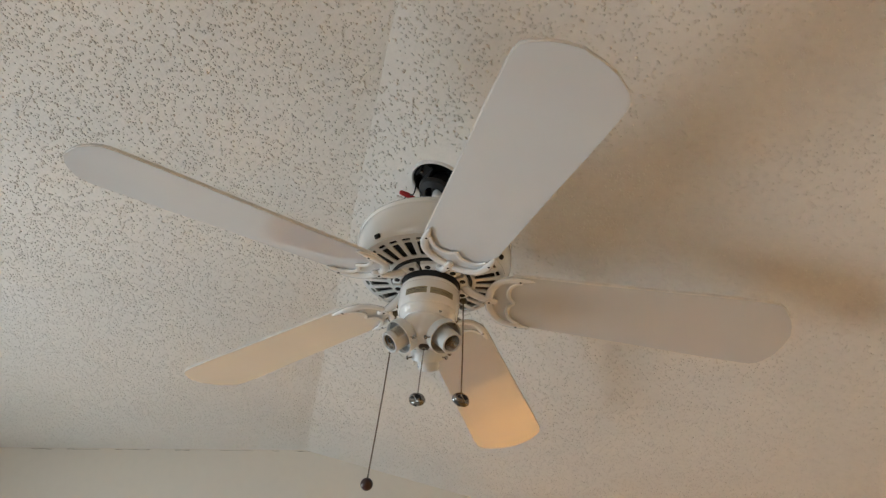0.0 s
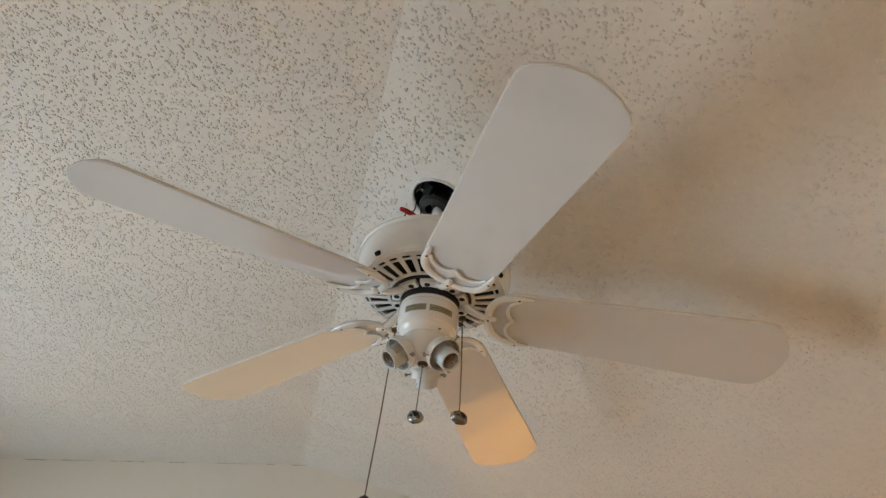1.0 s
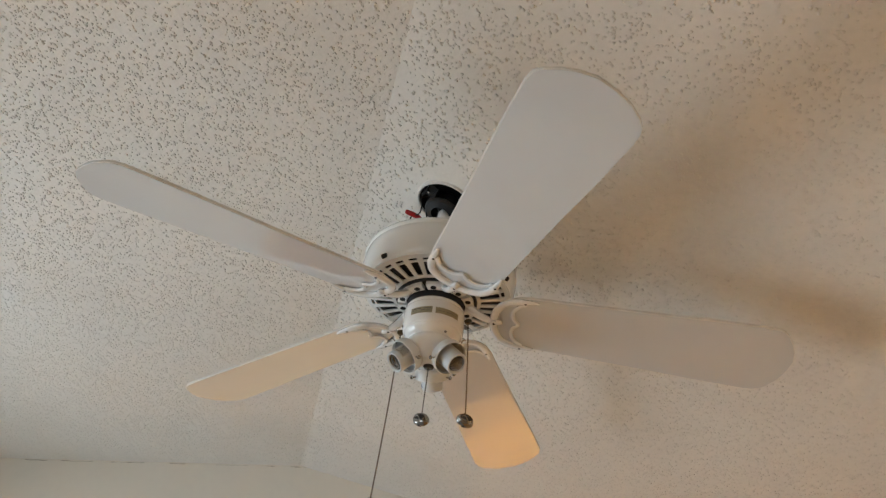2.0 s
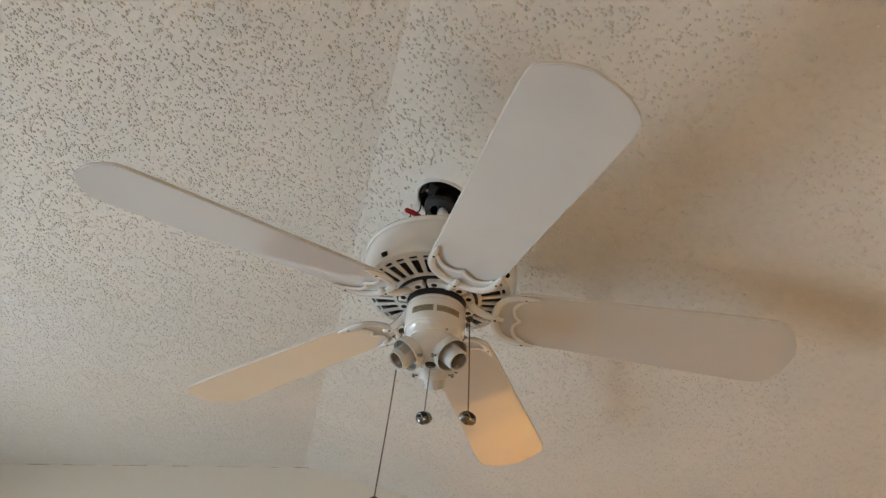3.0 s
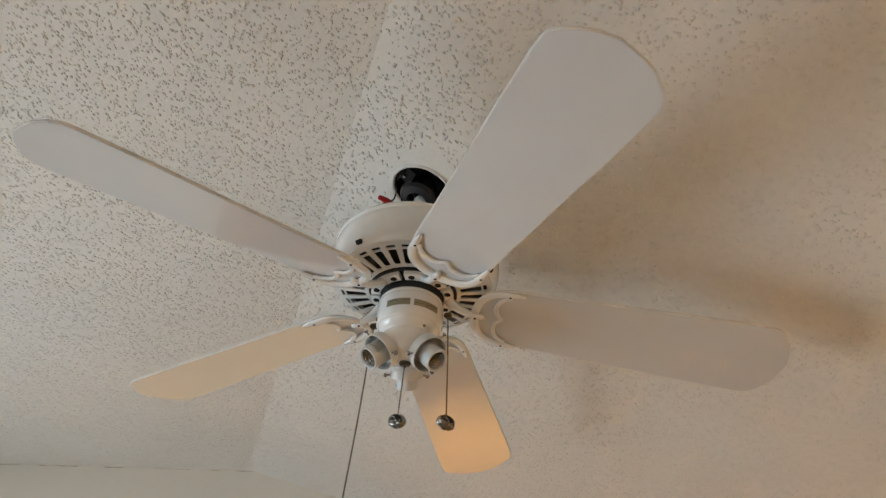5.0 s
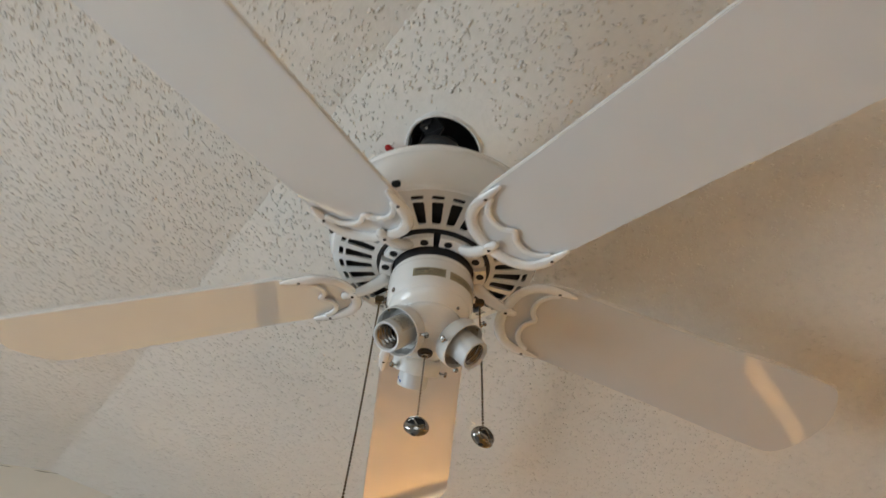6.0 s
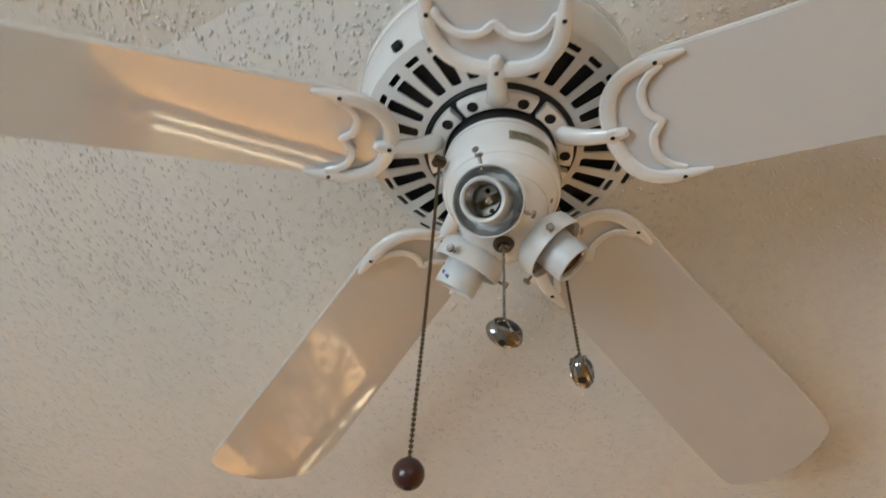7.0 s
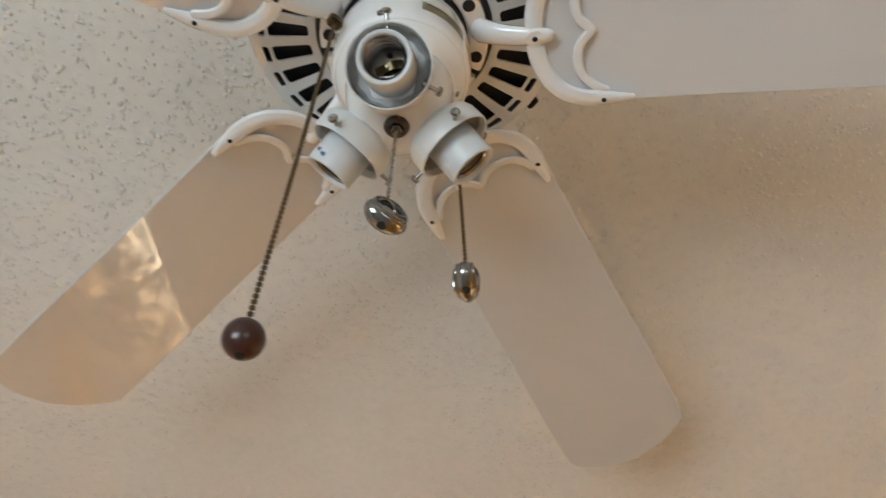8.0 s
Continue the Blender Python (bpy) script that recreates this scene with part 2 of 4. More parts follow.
# ---------------------------------------------------------------- the house
def wall(name, a, b, label, openings=(), height=CEIL + 0.1, thick=WALL_T, side=1, paint=None):
    """A wall from a to b (house axes), with openings (from, to, sill, head) along it that go through it. side: where its thickness lies."""
    bm = bmesh.new()
    pa, pb = Vector((*a, 0)), Vector((*b, 0))
    d = (pb - pa)
    length = d.length
    d.normalize()
    n = Vector((-d.y, d.x, 0)) * side
    frame_m = RT @ Matrix(((d.x, n.x, 0, pa.x), (d.y, n.y, 0, pa.y), (0, 0, 1, 0), (0, 0, 0, 1)))
    s = 0.0

    def run(f, t, z0, z1=None):
        """A stretch of wall in short pieces, whose tops follow the ceiling."""
        n = max(1, math.ceil((t - f) / 0.35))
        if z1 is None:
            rings = []
            for i in range(n + 1):
                a0 = f + (t - f) * i / n
                tops = [frame_m @ Vector((a0, k, 0)) for k in (0, thick)]
                rings.append([bm.verts.new(q) for q in ((a0, 0, z0), (a0, thick, z0), (a0, thick, ceiling_z(tops[1].x, tops[1].y) + 0.04), (a0, 0, ceiling_z(tops[0].x, tops[0].y) + 0.04))])
            for a, b in zip(rings, rings[1:]):
                for k in range(4):
                    bm.faces.new((a[k], b[k], b[(k + 1) % 4], a[(k + 1) % 4]))
            bm.faces.new(rings[0])
            bm.faces.new(rings[-1][::-1])
            return
        box(bm, (f, 0, z0), (t, thick, z1))

    for f, t, sill, head in sorted(openings):
        run(s, f, FLOOR)
        if sill > FLOOR + 0.01:
            run(f, t, FLOOR, sill)
        run(f, t, head)
        s = t
    run(s, length, FLOOR)
    bmesh.ops.recalc_face_normals(bm, faces=bm.faces)
    bmesh.ops.transform(bm, matrix=frame_m, verts=bm.verts)
    ob = part(name, bm, paint or M_WALL, None, label, smooth=False)
    tagged(ob, label, "wall", kind="structure")
    return frame_m


def window(name, frame_m, f, t, sill, head, cols, rows, label):
    """A window set into a wall's opening: frame, sill, glazing bars and panes."""
    e = new(name)
    e.matrix_basis = frame_m @ Matrix.Translation(((f + t) / 2, 0, sill))
    BASES[e.name] = e.matrix_basis.copy()
    tagged(e, label, "window", kind="structure")
    fw, y0, y1 = min(0.05, (t - f) * 0.12), 0.03, 0.09
    bm = bmesh.new()
    box(bm, (f, y0, sill), (f + fw, y1, head))
    box(bm, (t - fw, y0, sill), (t, y1, head))
    box(bm, (f + fw, y0, sill), (t - fw, y1, sill + fw))
    box(bm, (f + fw, y0, head - fw), (t - fw, y1, head))
    part("window_frame", bm, M_TRIM, e, m=frame_m, smooth=False)
    bm = bmesh.new()
    box(bm, (f - 0.04, -0.05, sill - 0.03), (t + 0.04, y0 - 0.002, sill - 0.002))
    part("window_sill", bm, M_TRIM, e, m=frame_m, smooth=False)
    w, h = (t - f - 2 * fw) / cols, (head - sill - 2 * fw) / rows
    for i in range(1, cols):
        bm = bmesh.new()
        x = f + fw + i * w
        box(bm, (x - 0.014, y0 + 0.01, sill + fw), (x + 0.014, y1 - 0.01, head - fw))
        part("glazing_bar", bm, M_TRIM, e, m=frame_m, smooth=False)
    for j in range(1, rows):
        bm = bmesh.new()
        z = sill + fw + j * h
        box(bm, (f + fw, y0 + 0.013, z - 0.012), (t - fw, y1 - 0.013, z + 0.012))
        part("glazing_bar", bm, M_TRIM, e, m=frame_m, smooth=False)
    for i in range(cols):
        for j in range(rows):
            bm = bmesh.new()
            box(bm, (f + fw + i * w + 0.002, 0.058, sill + fw + j * h + 0.002), (f + fw + (i + 1) * w - 0.002, 0.062, sill + fw + (j + 1) * h - 0.002))
            pane = part("pane", bm, M_GLASS, e, m=frame_m, smooth=False)
            pane.visible_shadow = False
    return e


W0, W1 = 1.72, 3.32
mw = wall("wall_west", (U_WEST, V_SOUTH), (U_WEST, CORNER[1]), "plain off-white painted wall with a window", [(W0, W1, 0.40, 1.65)])
window("window_1", mw, W0, W1, 0.40, 1.65, 2, 2, "white framed window with clear panes in the west wall")
# The south opening and window are added to house the fill lamp.
ms = wall("wall_south", (U_WEST - WALL_T, V_SOUTH), (U_EAST + WALL_T, V_SOUTH), "unseen tan wall, coloured for warm bounce, with an added window", [(0.6, 2.2, 0.40, 1.65)], side=-1, paint=M_WARM_BOUNCE)
window("added_window_7", ms, 0.6, 2.2, 0.40, 1.65, 2, 2, "white framed window, unseen, added around the south fill lamp")
E0, E1 = 6.20, 7.45
# Narrow unseen opening, added to throw the sun strip that a blade reflects.
L0, L1 = 5.17, 5.38
S0, S1 = 1.1, 2.7
me_ = wall("wall_east", (U_EAST, V_SOUTH), (U_EAST, V_NORTH), "low unseen tan wall with windows, coloured for warm bounce", [(S0, S1, -0.15, 1.66), (L0, L1, 0.85, 1.46), (E0, E1, -0.15, 1.66)], side=-1, paint=M_WARM_BOUNCE)
window("window_2", me_, E0, E1, -0.15, 1.66, 3, 2, "wide white framed window with small panes in sunlight")
window("window_4", me_, S0, S1, -0.15, 1.66, 2, 2, "white framed window with clear panes facing the sun")
window("added_window_5", me_, L0, L1, 0.85, 1.46, 1, 1, "small narrow white framed window, unseen, added for a sun strip")
NORTH_WEST = -2.8
N0, N1 = 1.10 + WALL_END - NORTH_WEST, 3.45 + WALL_END - NORTH_WEST
mn = wall("wall_alcove", (NORTH_WEST - WALL_T, V_NORTH), (U_EAST + WALL_T, V_NORTH), "unseen tan wall, coloured for warm bounce, with two sunny windows", [(0.22, 3.55, 0.66, 1.24), (N0, N1, -0.15, 1.66)], paint=M_WARM_BOUNCE)
# Added low window: lets the far blade reflect the tan ground outside.
window("added_window_6", mn, 0.22, 3.55, 0.66, 1.24, 1, 1, "long low white framed window, unseen, added so blades reflect tan ground")
window("window_3", mn, N0, N1, -0.15, 1.66, 1, 1, "white framed window with clear panes in the alcove")
# The unseen opening is added so a blade reflects the warm north side.
wall("wall_gable", (U_WEST - WALL_T, CORNER[1]), (WALL_END, CORNER[1]), "smooth off-white painted wall with an unseen opening added for blade reflections", [(1.55, 2.70, 1.54, 1.95)], side=1)
gable = bpy.data.objects["wall_gable"]
M_CRACK = shader("crack_dirt", (0.30, 0.26, 0.20), 0.95, grain=0.4, scale=40)
rng = random.Random(5)
along = U_WEST + 0.6
while along < CORNER[0] + 0.02:
    run = rng.uniform(0.03, 0.16)
    pts = [uv(along + run * i / 5, CORNER[1] - 0.001, CEIL - 0.006 + 0.003 * noise.noise((along * 9 + i * 0.7, 1.0, 0.0))) for i in range(6)]
    part("crack", tube(pts, [0.0004 + 0.0014 * rng.random() ** 2 for i in range(6)], 5), M_CRACK, gable, "dark hairline crack along the ceiling's edge")
    along += run + rng.uniform(0.0, 0.14)
wall("wall_return", (NORTH_WEST, CORNER[1] + WALL_T), (NORTH_WEST, V_NORTH), "plain unseen tan wall, coloured for warm bounce", side=1, paint=M_WARM_BOUNCE)

bm = bmesh.new()
box(bm, (U_WEST - 0.2, V_SOUTH - 0.2, FLOOR - 0.12), (U_EAST + 0.2, V_NORTH + 0.2, FLOOR - 0.012), RT)
floor = part("floor", bm, M_OAK, None, smooth=False)
tagged(floor, "varnished oak board floor", "floor", kind="structure")
BOARDS_FROM = -0.1
# Unseen carpet, added so the western floor bounces neutral light, not warm.
bm = bmesh.new()
box(bm, (U_WEST, V_SOUTH, FLOOR - 0.011), (BOARDS_FROM, CORNER[1], FLOOR + 0.004), RT)
carpet = part("carpet", bm, M_BOUNCE_CARPET, None, smooth=False)
tagged(carpet, "unseen grey-beige carpet beside the oak boards, added for neutral bounce", "carpet", kind="structure")

bm = bmesh.new()
bmesh.ops.create_grid(bm, x_segments=4, y_segments=4, size=400)
ground = part("ground", bm, M_GROUND, None, m=Matrix.Translation((0, 0, FLOOR - 0.35)), smooth=False)
tagged(ground, "unseen ground outside the house, coloured tan for warm reflections", "ground", kind="structure")


M_BARK = shader("bark", (0.12, 0.09, 0.06), 0.9, grain=0.6, scale=30, bump=0.8, bump_scale=60)
M_LEAF = shader("leaves", (0.06, 0.10, 0.03), 0.6, grain=0.4, scale=8)


def dapple_tree(at, crown, radius):
    """An unseen small tree, added to dapple the sun through the east window: tapered trunk, limbs and many single
    leaves.
    """
    rng = random.Random(21)
    base, top = uv(*at, FLOOR - 0.34), uv(*crown)
    tree = thing("dapple_tree", base, "small leafy tree, unseen, added to dapple the window's sunlight", "tree")
    trunk = spline([base, base.lerp(top, 0.4) + Vector((0.08, 0.05, 0)), base.lerp(top, 0.75), top], 6)
    part("trunk", tube(trunk, [0.09 - 0.07 * i / (len(trunk) - 1) for i in range(len(trunk))], 10), M_BARK, tree)
    ends = []
    for k in range(24):
        d = Vector((rng.gauss(0, 1), rng.gauss(0, 1), rng.gauss(0, 0.8))).normalized() * radius * rng.uniform(0.55, 0.95)
        a = trunk[rng.randrange(len(trunk) // 2, len(trunk))]
        e = top + d
        run = spline([a, a.lerp(e, 0.5) + Vector((0, 0, 0.12)), e], 5)
        part("limb", tube(run, [0.025 - 0.019 * i / (len(run) - 1) for i in range(len(run))], 6), M_BARK, tree)
        ends += run[3:]
    bm = bmesh.new()
    for k in range(1500):
        c = rng.choice(ends) + Vector((rng.gauss(0, 0.2), rng.gauss(0, 0.2), rng.gauss(0, 0.17)))
        m = Matrix.Translation(c) @ Euler((rng.uniform(0, 6.3), rng.uniform(0, 6.3), rng.uniform(0, 6.3))).to_matrix().to_4x4()
        s = rng.uniform(0.035, 0.06)
        v = [bm.verts.new(m @ Vector(q)) for q in ((-s, 0, 0), (0, s * 0.5, s * 0.12), (s * 1.15, 0, 0), (0, -s * 0.5, s * 0.12))]
        bm.faces.new(v)
    part("crown", bm, M_LEAF, tree, "loose crown of many small leaves", smooth=False)
    return tree


# Crown set on the sun's path to window_2, to break up its light.
dapple_tree((5.5, 5.7), (5.1, 5.4, 2.7), 1.45)


def in_room(x, y, clear=0.01):
    """Whether a ceiling place lies inside the room's walls."""
    p = RT.inverted() @ Vector((x, y, 0))
    return not (p.x < WALL_END + 0.1 and p.y > CORNER[1] - clear)


BOX_R = 0.058
# the slope's own axes: x down the slope, y along the crease, z square to it
ex = Vector((CREASE_PERP.x * math.cos(radians(SLOPE)), CREASE_PERP.y * math.cos(radians(SLOPE)), -math.sin(radians(SLOPE))))
ey = -CREASE_DIR
ez = ex.cross(ey)
SLOPE_M = Matrix(((ex.x, ey.x, ez.x, BOX_AT[0]), (ex.y, ey.y, ez.y, BOX_AT[1]), (ex.z, ey.z, ez.z, BOX_Z), (0, 0, 0, 1)))
CREASE_X = -((BOX_AT[0] - CREASE.x) * CREASE_PERP.x + (BOX_AT[1] - CREASE.y) * CREASE_PERP.y) / math.cos(radians(SLOPE))


def ceiling_mesh():
    """The slab, flat and sloped, with the hole of the electrical box, and the sprayed grains that hang from it, all in one mesh."""
    rng = np.random.default_rng(7)
    verts, faces = [], []
    x0, x1, y0, y1, th = CREASE_X, CREASE_X + SLOPE_RUN / math.cos(radians(SLOPE)), -4.6, 7.2, 0.14
    n = 48
    angles = sorted([2 * math.pi * i / n for i in range(n)] + [math.atan2(y, x) % (2 * math.pi) for x in (x0, x1) for y in (y0, y1)])
    n = len(angles)
    ring, outer = [], []
    for a in angles:
        c, s_ = math.cos(a), math.sin(a)
        k = min([q for q in ((x1 / c if c > 1e-9 else 1e9), (x0 / c if c < -1e-9 else 1e9), (y1 / s_ if s_ > 1e-9 else 1e9), (y0 / s_ if s_ < -1e-9 else 1e9))])
        ring.append((BOX_R * c, BOX_R * s_))
        outer.append((k * c, k * s_))
    for pts, z in ((ring, 0.0), (outer, 0.0), (ring, 0.016), (outer, th)):
        verts += [tuple(SLOPE_M @ Vector((x, y, z))) for x, y in pts]
    for i in range(n):
        j = (i + 1) % n
        faces.append((i, j, n + j, n + i))
        faces.append((2 * n + i, 2 * n + j, j, i))
        faces.append((n + i, n + j, 3 * n + j, 3 * n + i))
    faces.append(tuple(range(3 * n, 4 * n)))
    # the flat part
    b = len(verts)
    p0, p1 = SLOPE_M @ Vector((x0, y0, 0)), SLOPE_M @ Vector((x0, y1, 0))
    for z in (0.0, th):
        for p in (p0, p1, p1 - CREASE_PERP * 5.5, p0 - CREASE_PERP * 5.5):
            verts.append((p.x, p.y, CEIL + z))
    faces += [(b, b + 1, b + 2, b + 3), (b + 4, b + 5, b + 6, b + 7), (b, b + 1, b + 5, b + 4), (b + 1, b + 2, b + 6, b + 5), (b + 2, b + 3, b + 7, b + 6), (b + 3, b, b + 4, b + 7)]
    # the low flat part to the east
    b = len(verts)
    p0, p1 = SLOPE_M @ Vector((x1, y0, 0)), SLOPE_M @ Vector((x1, y1, 0))
    for z in (0.0, th):
        for p in (p0, p1, p1 + CREASE_PERP * 3.2, p0 + CREASE_PERP * 3.2):
            verts.append((p.x, p.y, p0.z + z))
    faces += [(b, b + 1, b + 2, b + 3), (b + 4, b + 5, b + 6, b + 7), (b, b + 1, b + 5, b + 4), (b + 1, b + 2, b + 6, b + 5), (b + 2, b + 3, b + 7, b + 6), (b + 3, b, b + 4, b + 7)]
    # the slabs end at short eaves outside the walls
    bm = bmesh.new()
    made = [bm.verts.new(v) for v in verts]
    for f in faces:
        bm.faces.new([made[i] for i in f])
    for u, v, side in ((U_EAST + 0.3, 0, (1, 0)), (U_WEST - 0.3, 0, (-1, 0)), (0, V_NORTH + 0.3, (0, 1)), (0, V_SOUTH - 0.3, (0, -1))):
        bmesh.ops.bisect_plane(bm, geom=bm.verts[:] + bm.edges[:] + bm.faces[:], plane_co=uv(u, v), plane_no=uv(*side), clear_outer=True)
    bm.verts.index_update()
    verts = [tuple(v.co) for v in bm.verts]
    faces = [tuple(v.index for v in f.verts) for f in bm.faces]
    bm.free()
    # grains: squat, uneven little domes, denser in drifts
    grain_from = len(verts)
    count = 235000
    xs, ys, qs = rng.uniform(-2.1, 1.45, count), rng.uniform(-0.85, 2.35, count), rng.uniform(0, 1, count)
    jit = rng.uniform(0, 1, (count, 20))
    for x, y, q, w in zip(xs, ys, qs, jit):
        r0 = math.hypot(x - BOX_AT[0], y - BOX_AT[1])
        if r0 < 0.066 or (r0 < 0.10 and q < 0.5) or x < -1.0 - 0.34 * (y + 0.9) or x > 0.95 + 0.4 * (y + 0.85):
            continue
        d = (x - CREASE.x) * CREASE_PERP.x + (y - CREASE.y) * CREASE_PERP.y
        drift = 0.5 + 0.30 * noise.noise((x * 11, y * 11, 0.3)) + 0.22 * noise.noise((x * 33, y * 33, 4.3))
        if drift < q * (0.76 if d < 0 else 0.88):
            continue
        if not in_room(x, y):
            continue
        z = ceiling_z(x, y)
        s = 0.0018 + 0.0021 * w[0] ** 1.7
        h = s * (0.47 + 0.55 * w[1]) * (1.0 - 0.12 * max(0.0, min(1.0, (y + 0.1) / 1.0))) * max(0.62, min(1.0, 1.15 - 0.7 * (d - 0.1)))
        e = 0.72 + 0.28 * w[2]
        ca, sa = math.cos(6.3 * w[3]), math.sin(6.3 * w[3])
        b = len(verts)
        for lvl, (ring_r, ring_z) in enumerate(((1.05, -0.12), (0.86, 0.58), (0.42, 1.0))):
            for k in range(5):
                t = k * 1.2566
                g = s * ring_r * (0.78 + 0.44 * w[5 + k])
                dx, dy = g * math.cos(t), g * e * math.sin(t)
                verts.append((x + dx * ca - dy * sa, y + dx * sa + dy * ca, z - h * ring_z))
        for lvl in (0, 5):
            for k in range(5):
                j = (k + 1) % 5
                faces.append((b + lvl + k, b + lvl + j, b + lvl + 5 + j, b + lvl + 5 + k))
        faces.append(tuple(range(b + 10, b + 15)))
    me = bpy.data.meshes.new("ceiling")
    me.from_pydata(verts, [], faces)
    me.materials.append(M_CEIL)
    me.polygons.foreach_set("use_smooth", [len(f) < 40 and min(f) >= grain_from for f in faces])
    me.update()
    return me


ceiling = part("ceiling", ceiling_mesh(), None, None)
tagged(ceiling, "off-white sprayed popcorn-textured ceiling, slightly yellowed", "ceiling", kind="structure")

# ---------------------------------------------------------------- electrical box
jbox = thing("ceiling_box", (0, 0, BOX_Z), "open black round electrical box let into the ceiling", "electrical box")
part("box_shell", lathe([(BOX_R - 0.002, -0.003), (BOX_R - 0.002, 0.055), (0, 0.055), (0, 0.058), (BOX_R + 0.001, 0.058), (BOX_R + 0.001, 0.017)], 48), M_BOX, jbox, m=SLOPE_M)
bm = bmesh.new()
rng = random.Random(4)
n = 72
prof = []
for i in range(n):
    a = 2 * math.pi * i / n
    k = 0.5 + 0.5 * noise.noise((math.cos(a) * 2.2, math.sin(a) * 2.2, 3.0))
    ro = BOX_R + 0.003 + 0.013 * k * k
    prof.append([bm.verts.new((r * math.cos(a), r * math.sin(a), z)) for r, z in ((BOX_R - 0.001, 0.002), (BOX_R, -0.003 - 0.002 * k), ((BOX_R + ro) / 2, -0.004 - 0.003 * k), (ro, 0.001))])
for i in range(n):
    for k in range(3):
        bm.faces.new((prof[i][k], prof[(i + 1) % n][k], prof[(i + 1) % n][k + 1], prof[i][k + 1]))
part("plaster_rim", bm, M_PLASTER, jbox, "ragged white plaster round the hole", m=SLOPE_M)
BR = SLOPE_M @ Matrix.Rotation(radians(20), 4, "Z")
part("hanger_bracket", lathe([(0.020, -0.034), (0.034, -0.030), (0.037, -0.022), (0.032, -0.016), (0.024, -0.018), (0.020, -0.034)], 32), M_BOX, jbox, "black steel hanger bracket", m=BR)
for s_ in (-1, 1):
    bm = bmesh.new()
    box(bm, (0.030, -0.017, 0.004), (0.053, 0.017, 0.007))
    box(bm, (0.029, -0.018, -0.022), (0.0318, 0.018, 0.0045))
    box(bm, (0.049, -0.010, -0.012), (0.0518, 0.010, 0.0045))
    part("bracket_arm", bm, M_BOX, jbox, m=BR @ Matrix.Rotation(radians(90 - 90 * s_), 4, "Z"))
    part("box_screw", lathe([(0, -0.004), (0.003, -0.0035), (0.004, -0.001), (0.004, 0.004), (0, 0.004)], 14), M_STEEL, jbox, m=BR @ Matrix.Translation((0.043 * s_, 0.006, 0.004)))

# ---------------------------------------------------------------- ceiling fan
fan = thing("ceiling_fan", (0, 0, BOX_Z), "white five-bladed ceiling fan, canopy off and bulbs missing", "ceiling fan")
PHASE = -75.1

part("downrod", lathe([(0, 2.240), (0.019, 2.240), (0.0195, 2.36), (0.019, 2.374), (0.016, 2.380), (0.010, 2.384), (0, 2.385)], 32), M_ENAMEL, fan)
part("hanger_ball", lathe([(0, 2.381)] + [(0.025 * math.sin(a), 2.405 - 0.025 * math.cos(a)) for a in [k * math.pi / 12 for k in range(2, 12)]] + [(0, 2.430)], 24), M_BOX, fan)
# shell, lip and rounded shoulder
shell = [(0.020, 2.252), (0.06, 2.2535), (0.120, 2.252), (0.1450, 2.2495), (0.1490, 2.247), (0.1503, 2.2435), (0.1492, 2.240), (0.1478, 2.238), (0.1500, 2.230), (0.1515, 2.217),
         (0.1508, 2.202), (0.148, 2.189), (0.1435, 2.178), (0.1385, 2.1705), (0.1365, 2.1695), (0.1365, 2.1735), (0.1415, 2.181), (0.1455, 2.193), (0.148, 2.205), (0.148, 2.232), (0.12, 2.247), (0.020, 2.247)]
housing = part("motor_housing", lathe(shell, 96), M_ENAMEL, fan)
SLOTS = [173.6 + 51.43 * k for k in range(7)]
for deg in SLOTS:
    a = radians(deg)
    m = Matrix.Rotation(a, 4, "Z") @ Matrix.Translation((0.1455, 0, 2.180)) @ Matrix.Rotation(radians(35), 4, "Y")
    bm = bmesh.new()
    box(bm, (-0.003, -0.0055, -0.004), (0.0042, 0.0055, 0.004))
    bevel(bm, 0.001)
    part("slot", bm, M_HOLE_SHADE_SCREW, housing, "dark block painted as the shade in a square key slot", m=m)

